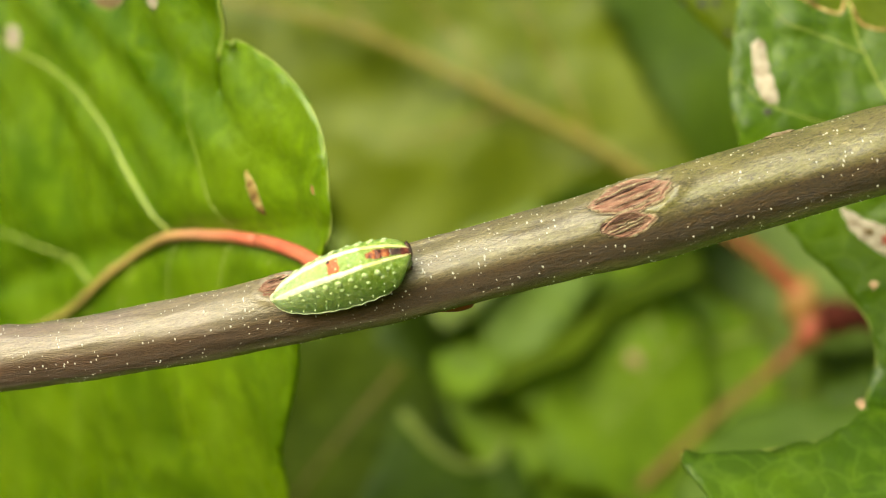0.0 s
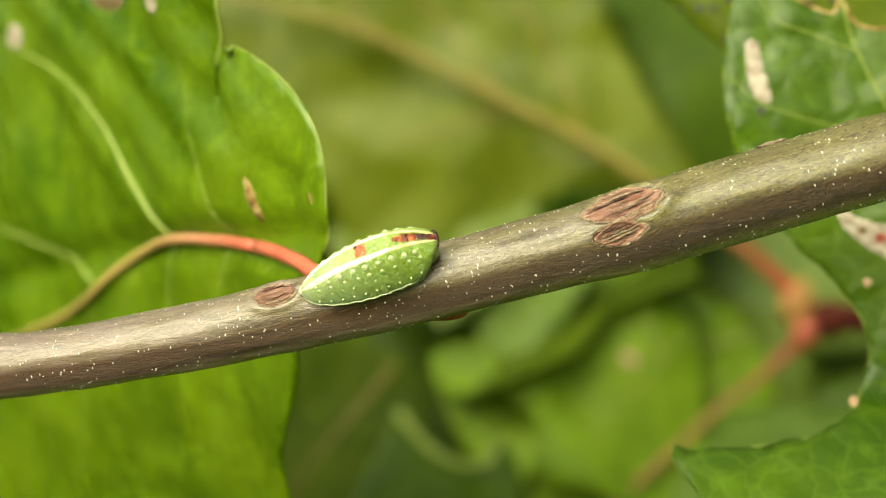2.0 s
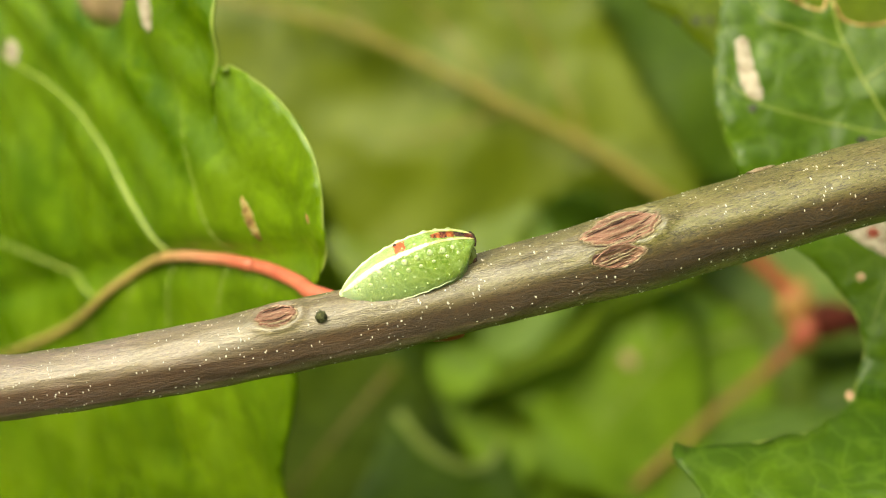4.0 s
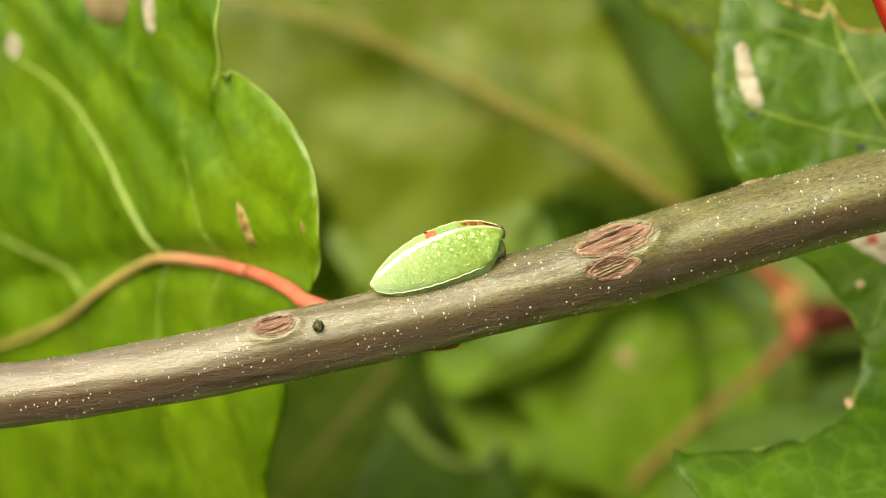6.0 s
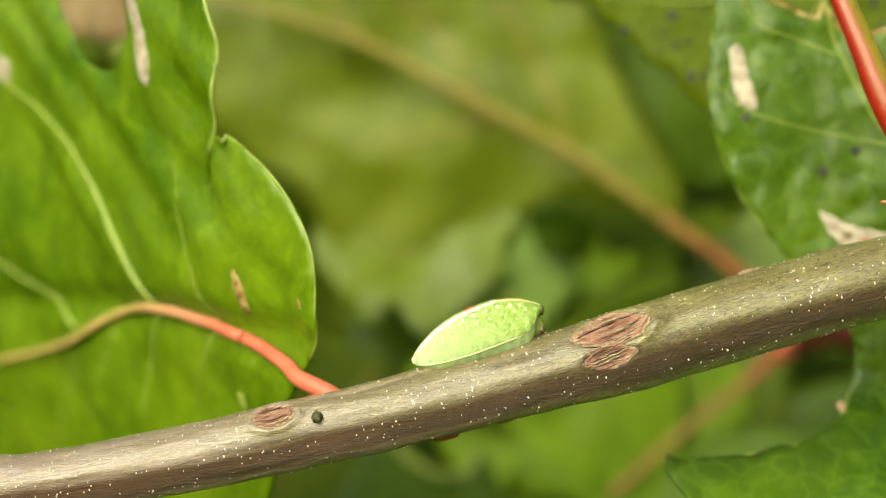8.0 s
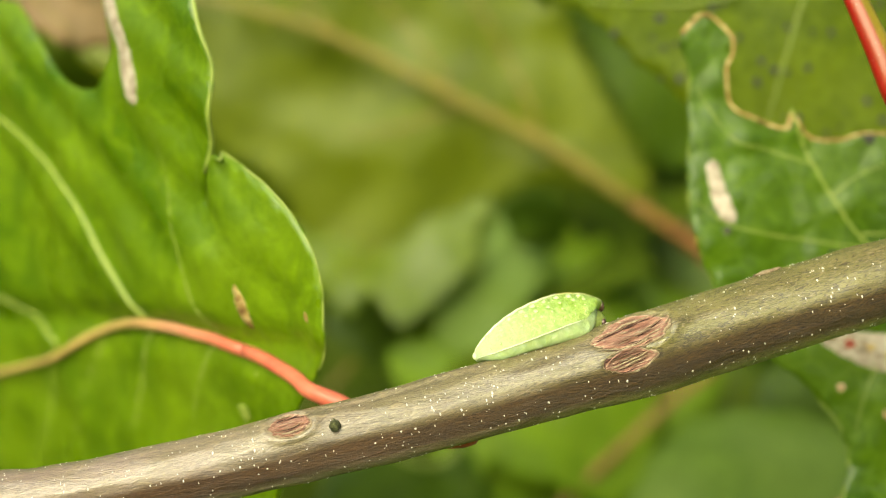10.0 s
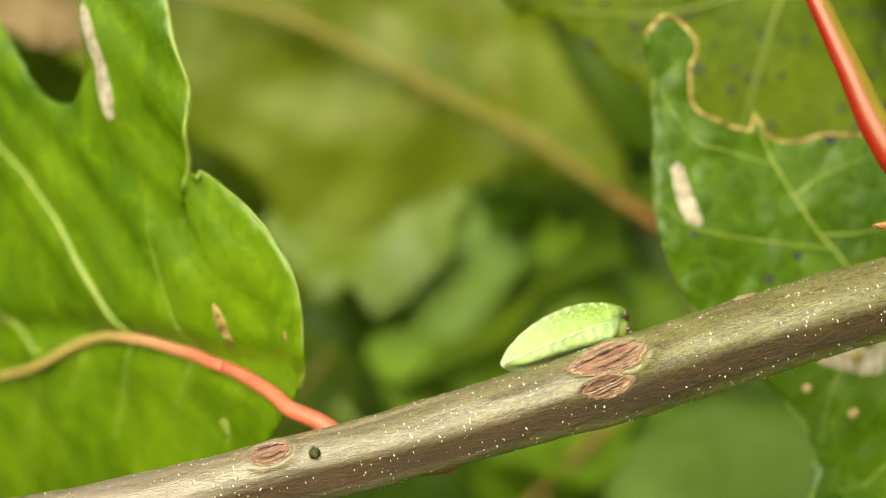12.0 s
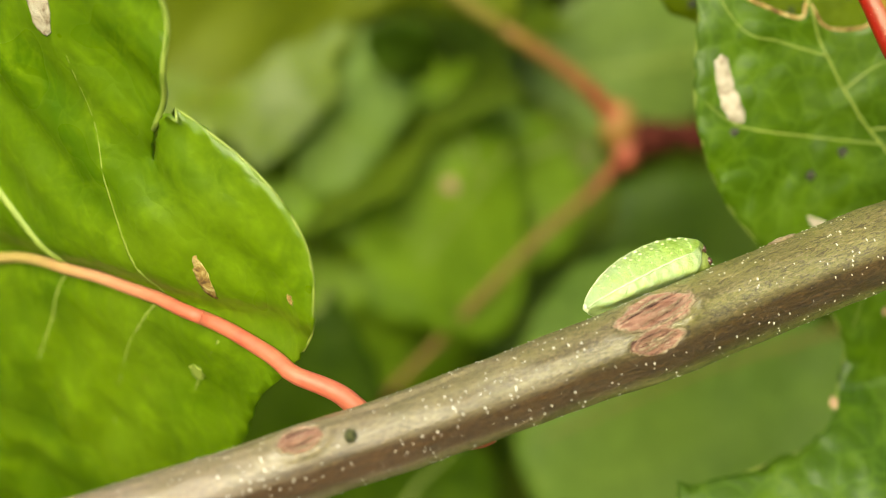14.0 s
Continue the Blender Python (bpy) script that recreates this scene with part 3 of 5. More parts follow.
for p, q, r, m in ((4.0, 1.6, 0.42, DARK_SPOT), (6.5, 3.2, 0.42, DARK_SPOT), (10.1, -9.8, 0.42, PINK_SPOT), (5.5, -16.7, 0.4, PINK_SPOT), (-2.2, 5.6, 0.3, DARK_SPOT), (9.8, 12.5, 0.5, DARK_SPOT), (6.5, -7.5, 0.34, PINK_SPOT)):
    spot_part("leaf_spot", disc(p, q, r, r, 8, int(p * 10)), chewed_relief, on_chewed, m, chewed_leaf)

for p, q, r, m in ((7.4, -4.0, 0.36, RED_BUD), (9.0, -4.4, 0.30, MARGIN), (10.6, -5.2, 0.45, MARGIN), (11.8, -4.3, 0.32, DRY_LEAF), (6.0, -3.4, 0.25, DRY_LEAF)):
    spot_part("scorch_mark", disc(p, q, r * 1.3, r, 8, int(p * 10)), chewed_relief, on_chewed, m, chewed_leaf, "brown scorch on the dry patch", 0.24, 0.25)

# ---- leaves behind: each (outline, distance, yaw, tilt, material, label, veins) ----
def back_leaf(outline, y, yaw, tilt, material, label, veins=(), spots=(), step=3.0, wave=(26.0, 3.0), seed=1, vein_mat=None, vein_r=0.55):
    mid = np.mean(outline, 0)
    thing = root("leaf", Vector((mid[0], y, mid[1])) * MM, label, "leaf", "leaves behind the twig")
    lay = facing(-mid[0], 0, -mid[1], yaw, tilt, (mid[0], mid[1]))
    relief = waves(wave[0], wave[1], seed * 1.7)
    leaf_part("blade", outline, step, relief, lay, material, thing, "", 0.35, 0.4, seed)
    for line in veins:
        vein_part("vein", line, vein_r, 0.35 * vein_r, relief, lay, vein_mat or VEIN_GREEN, thing, lift=0.4)
    rim = [(float(a), float(b)) for a, b in closed_spline(outline, 5)]
    for p, q, r, m in spots:
        if not inside(p, q, rim):
            continue
        spot_part("leaf_spot", disc(p, q, r, r, 9, seed + int(40 * p)), relief, lay, m, thing, "", 0.35, 0.7)
    return thing


SPECKS = random.Random(8)
back_leaf([(7, 25), (11.2, 23.5), (15.1, 20.4), (19.3, 16.2), (25, 11.5), (35, 8.5), (44, 7.0), (50, 7.4), (49.6, 9.4), (47.1, 10.7), (45.5, 12.3), (44.1, 14.4), (43.3, 17), (42.8, 20.1), (43, 26), (46, 36), (40, 48), (20, 45), (5, 35)], 33, 4, -8, LEAF_SPOT,
          "yellow-green oak leaf with scattered brown specks", [[(42, 38), (34, 28), (28, 12)], [(33, 27), (22, 24), (12, 24)]],
          [(SPECKS.uniform(12, 43), SPECKS.uniform(10, 34), SPECKS.uniform(0.16, 0.42), DARK_SPOT) for k in range(110)], 2.2, (16.0, 1.6), 3, None, 0.16)
back_leaf([(35, 8.2), (34.2, 14.5), (30.2, 20.8), (25.8, 28), (22.3, 35.3), (18.7, 44.4), (9.7, 59.2), (-13, 66), (-36, 62), (-56, 52), (-58, 34), (-46, 24), (-34, 16), (-25, 10), (-21.5, 3), (-14, -2), (-4, -4),
           (5, 2), (11, 8), (18, 11.5), (27, 9.5)], 124, -6, 6, LEAF_OLIVE, "broad olive-green leaf with a tan midrib, out of focus",
          [[(18.6, 16.7), (14, 28), (6, 42), (-4, 54)], [(5.2, 23.5), (-4, 36), (-18, 50)], [(-12.8, 32.6), (-22, 42), (-34, 52)], [(5, 23.5), (-4, 20), (-14, 19)]], (), 2.4, (13.0, 3.2), 5, RIB_OLIVE, 0.4)
back_leaf([(-23, 0), (-22.0, 8), (-25, 15), (-23, 24), (-15, 31), (-5, 33), (6, 29), (12, 22), (12, 16), (11, 10), (10, 5), (8, 3), (9, -2), (4, -8), (-3, -14), (-8, -9), (-11.5, -13), (-17, -8)], 128, -10, -26, LEAF_SHEEN,
          "mid-green lobed leaf behind, out of focus", [[(20, 16), (2, 9), (-13, -5)]], (), 1.6, (9.0, 2.0), 8, RIB_OLIVE, 0.3)
back_leaf([(-6, -22), (-2, -10), (6, -4), (13, 0), (23, 2), (30, 1), (33, -8), (26, -16), (22, -26), (10, -30), (0, -28)], 136, 6, -20, LEAF_BRIGHT, "olive leaf deep in the shrub, out of focus", [[(26, 2), (12, -10), (0, -26)]], (), 2.4, (12.0, 2.2), 31, RIB_OLIVE, 0.35)
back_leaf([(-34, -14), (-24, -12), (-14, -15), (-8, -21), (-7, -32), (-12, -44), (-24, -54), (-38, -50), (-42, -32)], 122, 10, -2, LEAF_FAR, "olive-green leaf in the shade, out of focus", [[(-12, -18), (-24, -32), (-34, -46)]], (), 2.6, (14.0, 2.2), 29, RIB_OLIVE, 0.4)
back_leaf([(1.0, -12), (3.5, -6), (6, 0.5), (8.5, 6.5), (12.5, 8.5), (18.0, 4), (19.5, -3), (15.5, -10), (9, -17), (3, -18)], 124, -10, -16, LEAF_GREY, "small pale leaf catching light, out of focus", [[(14, 4), (7, -12)]], (), 1.8, (8.0, 1.6), 9, LEAF_GREY, 0.3)
back_leaf([(-1, -17), (4, -14.5), (11, -12), (18.5, -7), (24, 0), (29, 2.2), (33, -4), (36, -10.5), (37, -18), (36, -27), (32, -36), (26, -46), (14, -50), (7, -42), (2, -34), (-1, -26)], 130, 8, -14, LEAF_BRIGHT,
          "broad bright green leaf with pale blotches, out of focus", [[(36, -16), (28, -20), (10, -24), (0, -23)], [(28, -20), (22, -10)], [(22, -21), (14, -36)], [(32, -19), (28, -32)]],
          [(24, -18.8, 1.6, PINK_SPOT), (12, -24, 1.3, VEIN_GREEN), (16, -20, 1.0, VEIN_GREEN), (30, -27, 0.9, VEIN_GREEN)], 3.0, (20.0, 3.0), 11)
back_leaf([(40, 2), (51, 8), (62, 14), (78, 16), (84, 2), (78, -12), (64, -16), (54, -13), (46, -7)], 155, 6, -10, LEAF_PALE, "grey-green leaf underside, out of focus", [[(80, 0), (60, -2), (44, 0)]], (), 3.0, (20.0, 2.0), 13)
back_leaf([(33, -42), (46, -30), (55, -24), (67, -19), (84, -22), (96, -40), (84, -58), (58, -60), (37, -54)], 142, -8, -16, LEAF_MID, "mid-green leaf in soft light, out of focus", [[(90, -38), (60, -38), (38, -46)]], (), 3.0, (20.0, 2.4), 14)
back_leaf([(30.5, -24.5), (36, -20.5), (44, -19.5), (51, -21), (60, -26), (70, -34), (74, -48), (60, -62), (44, -64), (30, -56), (24, -45), (26, -33)], 84, -6, -24, LEAF_GREY,
          "pale grey-green leaf underside with a tan vein", [[(72, -31), (54, -35), (42, -39), (28, -44)]], (), 2.6, (18.0, 2.2), 15, RIB_OLIVE, 0.45)
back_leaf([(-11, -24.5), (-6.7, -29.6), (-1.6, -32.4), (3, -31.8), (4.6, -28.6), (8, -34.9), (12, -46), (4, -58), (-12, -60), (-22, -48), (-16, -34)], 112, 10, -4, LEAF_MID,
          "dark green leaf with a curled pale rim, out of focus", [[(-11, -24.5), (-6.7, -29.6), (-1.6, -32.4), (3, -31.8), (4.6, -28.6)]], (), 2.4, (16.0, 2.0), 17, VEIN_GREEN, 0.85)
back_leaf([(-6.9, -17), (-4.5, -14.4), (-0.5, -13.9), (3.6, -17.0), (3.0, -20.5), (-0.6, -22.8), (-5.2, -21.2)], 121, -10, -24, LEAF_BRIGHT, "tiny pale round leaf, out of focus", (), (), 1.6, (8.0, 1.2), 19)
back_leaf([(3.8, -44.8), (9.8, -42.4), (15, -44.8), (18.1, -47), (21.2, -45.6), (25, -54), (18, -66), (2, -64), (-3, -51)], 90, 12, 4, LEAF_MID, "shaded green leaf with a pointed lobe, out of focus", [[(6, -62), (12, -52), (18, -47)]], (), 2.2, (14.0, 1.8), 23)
back_leaf([(46.5, 15), (48, 19.5), (51, 20), (54.2, 16), (55, 11), (50.7, 11.5)], 45, -20, -20, LEAF_GREY, "scrap of pale leaf behind the spotted one", (), (), 1.4, (8.0, 1.0), 25)

back_leaf([(54, -2), (57.5, 8), (56.5, 20), (60, 34), (78, 38), (92, 18), (82, -4), (66, -8)], 62, 8, -6, LEAF_DEEP, "deep green leaf behind the spotted one", [[(86, 20), (70, 16), (58, 14)]], (), 2.6, (14.0, 2.0), 37, VEIN_GREEN, 0.3)

back_leaf([(5, -8), (13, -3), (19.0, 1.5), (24.8, 5.3), (28, 2), (31, 3.5), (34.5, -2), (37, -10), (38, -24), (35, -36), (28, -42), (17.3, -38.9), (10, -36), (9, -28), (2, -20)], 127, 8, -22, LEAF_BRIGHT,
          "green lobed leaf in soft light, out of focus", [[(36, -12), (30, -18), (18, -30)], [(30, -18), (26, 0)]], [(25, -17.5, 1.3, PINK_SPOT)], 2.4, (12.0, 3.0), 41, VEIN_GREEN, 0.3)

back_leaf([(-50.9, 34.3), (-48.5, 28.9), (-44.8, 25.4), (-40.5, 23.2), (-36.1, 24.1), (-34.9, 29.3), (-35.5, 34.5), (-43.5, 38.2)], 60, 14, -10, DRY_LEAF, "withered brown scrap of leaf, out of focus", [[(-50, 34.3), (-40.5, 24.2)]], (), 1.6, (9.0, 1.6), 43, RIB_OLIVE, 0.25)

back_leaf([(-2.4, -9.9), (5.9, -3.3), (13.7, -6.4), (23.6, -8.8), (26.7, -20.9), (20.7, -31.5), (13.3, -32.8), (7.5, -38.8), (-1.1, -31.6), (-5.5, -18.5)], 128, -6, -26, LEAF_BRIGHT, "soft green leaf between the others, out of focus", [[(5.9, -3.3), (13.3, -32.8)]], (), 2.2, (10.0, 2.2), 47, VEIN_GREEN, 0.25)

# added dark leaf: covers what is only a shaded gap between the leaves
back_leaf([(10.8, 7.5), (14.0, 9.9), (18.4, 9.3), (21.6, 4.9), (20.3, 0.1), (15.0, 0.5), (11.9, 2.8)], 115, 4, 36, LEAF_DEEP, "dark leaf standing in for a shaded gap between leaves, out of focus", [[(13, 7), (16, 5), (19, 3)]], (), 1.6, (9.0, 1.6), 61, LEAF_DEEP, 0.25)

back_leaf([(6.7, -4.2), (14.4, 0.0), (25.7, 0.4), (37.1, -3.1), (44.8, -8.3), (49.5, -16.3), (50.3, -24.2), (46.0, -31.8), (34.0, -34.8), (20.5, -30.8), (11.4, -21.4), (6.2, -12.5)], 139, -4, -24, LEAF_BRIGHT, "soft green leaf deep in the shrub, out of focus", [[(48, -12), (34, -16), (14, -12)], [(34, -16), (24, -28)]], (), 2.2, (12.0, 1.8), 67)
back_leaf([(39.5, -9.6), (46.6, -7.0), (54.8, -10.5), (59.8, -17.9), (58.5, -28.0), (50.0, -34.5), (39.7, -32.7), (37.1, -20.4)], 146, 6, -22, LEAF_SHEEN, "olive-green leaf deep in the shrub, out of focus", [[(57, -14), (48, -22), (42, -31)]], (), 2.2, (12.0, 1.8), 71, RIB_OLIVE, 0.35)

# fills the hollow above the curled rim; the hollow's shade is put into its green
back_leaf([(-16, -6), (-8, -5), (0, -8), (3.5, -15), (2.5, -27), (-4, -35), (-13, -38), (-19, -28), (-18, -14)], 142, 4, -10, LEAF_MID, "deep green leaf, darkened for the hollow's shade, out of focus", [[(-7.9, -8.6), (-1.8, -30.3)]], (), 1.8, (8.0, 1.2), 53, LEAF_DEEP, 0.2)

back_leaf([(20, 52), (26, 42), (31, 32), (37, 20), (44, 14), (54, 18), (60, 32), (56, 50), (40, 60)], 150, 10, -4, LEAF_MID, "smooth mid-green leaf behind the olive one, out of focus", [[(40, 16), (40, 36), (36, 54)]], (), 2.8, (18.0, 2.0), 59, LEAF_MID, 0.3)

# ---- the stem behind, with its node ----
back_stem = root("branch", Vector((50, 120, -8)) * MM, "thin reddish branch with a swollen node, out of focus", "branch")
stem_at = lambda pts, y: [(Vector((float(a), y, float(b))) - Vector((50, 120, -8))) * MM for a, b in spline(pts, 6)]
line = stem_at([(-58, 44), (-37.5, 40), (-25.6, 37.2), (-12.8, 32.6), (5.2, 23.5), (18.6, 16.7), (31.9, 7.6)], 118)
part("midrib", tube(line, [(0.45 + 0.6 * i / (len(line) - 1)) * MM for i in range(len(line))]), RIB_OLIVE, back_stem, "tan-olive midrib")
line = stem_at([(51, -8), (46, -2.6), (40.7, 1.8), (31.9, 7.6)], 118)
part("petiole", tube(line, [(1.25 - 0.2 * i / (len(line) - 1)) * MM for i in range(len(line))]), STEM_FADING, back_stem, "red leaf stalk fading to tan")
line = stem_at([(51.5, -9), (50.4, -13.5), (44, -19.6), (37.3, -24.9), (23.3, -38.2), (6, -55)], 119)
part("petiole", tube(line, [(1.15 - 0.45 * min(1.0, 2.5 * i / (len(line) - 1))) * MM for i in range(len(line))]), STEM_FADING, back_stem, "red leaf stalk fading to tan")
line = stem_at([(52, -9.5), (60, -10), (75, -12), (110, -20)], 122)
part("stem", tube(line, [2.3 * MM] * len(line)), BUD_RED, back_stem, "dark brown stem")
bm = bmesh.new()
blob(bm, Matrix.Translation(Vector((0.2, -1.5, 0.3)) * MM) @ Matrix.Diagonal((2.9 * MM, 2.2 * MM, 3.9 * MM, 1)), 8, 12, 0.25)
part("node", bm, NODE_TAN, back_stem, "orange-tan swollen node")
bm = bmesh.new()
blob(bm, Matrix.Translation(Vector((5.0, -1.0, -2.0)) * MM) @ Matrix.Diagonal((4.4 * MM, 2.2 * MM, 2.8 * MM, 1)), 8, 12, 0.3, 2)
part("bud", bm, BUD_RED, back_stem, "dark maroon bud")
bm = bmesh.new()
blob(bm, Matrix.Translation(Vector((1.2, -2.2, -3.8)) * MM) @ Matrix.Diagonal((1.9 * MM, 1.4 * MM, 2.6 * MM, 1)), 8, 12, 0.25, 5)
part("bud", bm, RIB_RED, back_stem, "small red bud")

# ---- foliage far behind ----
rng = random.Random(11)
verts, faces = [], []
def scatter(count, xs, ys, zs, size):
    for _ in range(count):
        c = Vector((rng.uniform(*xs), rng.uniform(*ys), rng.uniform(*zs)))
        turn = Euler((rng.uniform(-1.0, 0.3), rng.uniform(-0.5, 0.5), rng.uniform(0, 6.28))).to_matrix() if rng.random() < 0.4 else Euler((rng.uniform(-0.7, 0.9) + 1.3, rng.uniform(-3.1, 3.1), rng.uniform(-0.7, 0.7))).to_matrix()
        length, wide = rng.uniform(*size), rng.uniform(0.5, 0.75)
        base = len(verts)
        for k in range(9):
            u = k / 8
            half = wide * length * 0.5 * (math.sin(math.pi * min(1, u * 0.97 + 0.03)) ** 0.7) * (1.0 if k % 2 else 0.62)
            bend = -0.25 * length * u * u
            for side in (-1, 0, 1):
                verts.append(c + turn @ Vector((side * half, u * length, bend - abs(side) * 0.12 * half)))
            if k:
                for s in (0, 1):
                    a = base + (k - 1) * 3 + s
                    faces.append((a, a + 1, a + 4, a + 3))
scatter(620, (-0.26, 0.34), (0.175, 0.36), (-0.30, 0.20), (0.045, 0.085))
scatter(700, (-0.7, 0.8), (0.36, 0.8), (-0.7, 0.4), (0.07, 0.13))
mesh = bpy.data.meshes.new("far_foliage")
mesh.from_pydata(verts, [], faces)
mesh.materials.append(LEAF_FAR)
for p in mesh.polygons:
    p.use_smooth = True
tagged(new("far_foliage", mesh), "dense mass of blurred green leaves", "foliage", kind="stuff")
# unseen bright leaves added below the view to bounce green light upwards
verts, faces = [], []
scatter(1000, (-1.2, 1.2), (-1.0, 0.12), (-0.75, -0.20), (0.08, 0.15))
mesh = bpy.data.meshes.new("bounce_foliage")
mesh.from_pydata(verts, [], faces)
mesh.materials.append(LEAF_BRIGHT)
for p in mesh.polygons:
    p.use_smooth = True
tagged(new("bounce_foliage", mesh), "unseen green leaves added below the twig to bounce light", "foliage", kind="stuff")

# ---- the twig ----
RIM = speckled("corky_rim", [(0.3, (0.10, 0.060, 0.03)), (0.52, (0.27, 0.205, 0.125)), (0.75, (0.48, 0.41, 0.29))], 3000.0, 0.6, 0.8)
CREVICE = speckled("crevice_dark", [(0.3, (0.02, 0.01, 0.006)), (0.7, (0.07, 0.03, 0.02))], 3000.0, 0.8)
TWIG_PIVOT = Vector((0.00167, 0.00250, -0.00712))
AXIS = [(-62, -19.5, 1.9), (-45, -16.8, 2.0), (-30.5, -14.4, 2.08), (-23, -13.2, 2.2), (-15.8, -11.75, 2.28), (-5.1, -9.27, 2.40), (4.6, -6.68, 2.52), (12.9, -4.4, 2.78), (20, -2.25, 2.7), (27.3, -0.1, 2.72), (35.8, 2.0, 2.62), (48, 5.4, 2.6), (62, 9.5, 2.6)]
AXIS_LINE = np.array(spline(AXIS, 12))


def axis(x):
    """Middle, direction and radius of the twig, in mm, at x."""
    z, r = np.interp(x, AXIS_LINE[:, 0], AXIS_LINE[:, 1]), np.interp(x, AXIS_LINE[:, 0], AXIS_LINE[:, 2])
    dz = (np.interp(x + 0.5, AXIS_LINE[:, 0], AXIS_LINE[:, 1]) - np.interp(x - 0.5, AXIS_LINE[:, 0], AXIS_LINE[:, 1]))
    return Vector((x, 2.5, z)), Vector((1.0, 0.0, dz)).normalized(), float(r)


def around(x, degrees):
    """The outward direction at an angle round the twig: 0 faces the viewer, 90 is the top."""
    _, way, _ = axis(x)
    up = Vector((-way.z, 0, way.x))
    a = radians(degrees)
    return math.cos(a) * Vector((0, -1, 0)) + math.sin(a) * up


def swell(x, degrees):
    """Low relief of the bark in mm."""
    d = around(x, degrees)
    h = 0.10 * noise.noise(Vector((x * 0.22, d.y * 1.7, d.z * 1.7))) + 0.05 * noise.noise(Vector((x * 0.5, d.y * 5, d.z * 5 + 9)))
    h += 0.35 * math.exp(-((x - 11.2) / 3.2) ** 2) * math.exp(-((degrees - 35) / 45) ** 2)
    h += 0.30 * math.exp(-((x + 11.4) / 2.2) ** 2) * math.exp(-((degrees - 40) / 40) ** 2)
    h += 0.12 * math.exp(-((x - 21.0) / 1.1) ** 2) * math.exp(-((degrees - 82) / 22) ** 2)
    h += 0.10 * math.exp(-(((x + 4) / 8) ** 4)) * (math.exp(-((degrees - 66 - 0.5 * x) / 5) ** 2) - 0.8 * math.exp(-((degrees - 56 - 0.5 * x) / 5) ** 2))
    if -40 < degrees < 85 and 6 < x < 16:
        ring = min(math.hypot((x - 11.0) / 2.75, (degrees - 33) / 26), math.hypot((x - 10.3) / 1.75, (degrees + 4) / 18))
        rugged = 0.7 + 0.9 * noise.noise(Vector((x * 1.3, degrees * 0.06, 2.0)))
        h += (0.03 + 0.20 / (1 + math.exp(-(x - 12.2) / 0.5))) * rugged * math.exp(-((ring - 1.16) / 0.16) ** 2) - 0.30 * max(0.0, 1 - ring) ** 0.6
    if -5 < degrees < 80 and -14 < x < -8:
        ring = math.hypot((x + 11.4) / 1.5, (degrees - 36) / 22)
        h += 0.12 * math.exp(-((ring - 1.12) / 0.16) ** 2) - 0.15 * max(0.0, 1 - ring) ** 0.6
    h += 0.16 * math.exp(-((x - 27) / 11) ** 4) * math.exp(-((degrees - 92) / 30) ** 2)
    h += 0.35 * math.exp(-((x + 30.5) / 1.4) ** 2) * math.exp(-((degrees - 80) / 35) ** 2)
    return h


def on_twig(x, degrees, lift=0.0):
    c, _, r = axis(x)
    a = (degrees + 180) % 360 - 180
    return (c + around(x, a) * (r + swell(x, a) + lift)) * MM - TWIG_PIVOT


twig = root("twig", TWIG_PIVOT, "grey-brown woody twig dotted with pale lenticels", "twig")
bm = bmesh.new()
uv = bm.loops.layers.uv.verify()
SIDES, rings = 108, []
xs = np.concatenate([np.linspace(-61, -36, 50, endpoint=False), np.linspace(-36, 44, 360, endpoint=False), np.linspace(44, 61, 34)])
for x in xs:
    rings.append([bm.verts.new(on_twig(float(x), -180 + 360 * k / SIDES)) for k in range(SIDES)])
for i, (a, b) in enumerate(zip(rings, rings[1:])):
    for k in range(SIDES):
        f = bm.faces.new((a[k], b[k], b[(k + 1) % SIDES], a[(k + 1) % SIDES]))
        for loop, (m, j) in zip(f.loops, ((i, k), (i + 1, k), (i + 1, k + 1), (i, k + 1))):
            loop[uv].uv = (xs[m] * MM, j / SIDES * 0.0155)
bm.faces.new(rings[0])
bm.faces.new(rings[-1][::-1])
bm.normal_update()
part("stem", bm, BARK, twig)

rng = random.Random(5)
bm = bmesh.new()
for k in range(2900):
    x, a = rng.uniform(-52, 52), rng.uniform(-180, 180)
    crowd = noise.noise(Vector((x * 0.35, math.cos(radians(a)) * 1.6, math.sin(radians(a)) * 1.6)))
    if rng.random() > 0.72 + 0.7 * crowd or (abs(x - 11) < 3.4 and -25 < a < 62) or (abs(x + 11.4) < 1.9 and 8 < a < 62):
        continue
    d, size = around(x, a), rng.choice((0.030, 0.038, 0.046, 0.055, 0.066))
    _, way, _ = axis(x)
    m = Matrix((way, d.cross(way), d)).transposed().to_4x4()
    blob(bm, Matrix.Translation(on_twig(x, a, 0.008)) @ m @ Matrix.Diagonal((size * rng.uniform(0.7, 1.2) * MM, size * rng.uniform(0.9, 2.1) * MM, size * rng.uniform(0.45, 0.8) * MM, 1)), 4, 6, 0.45, k)
part("lenticel_speckle", bm, LENTICEL, twig, "tiny raised white lenticels", "stuff")


def ragged_edge(th, seed):
    c, s = math.cos(th), math.sin(th)
    return 1 - 0.13 * abs(math.sin(2 * th)) + 0.12 * noise.noise(Vector((c * 1.6, s * 1.6, seed))) + 0.06 * noise.noise(Vector((c * 5, s * 5, seed + 3))) + 0.05 * noise.noise(Vector((c * 12, s * 12, seed + 6)))


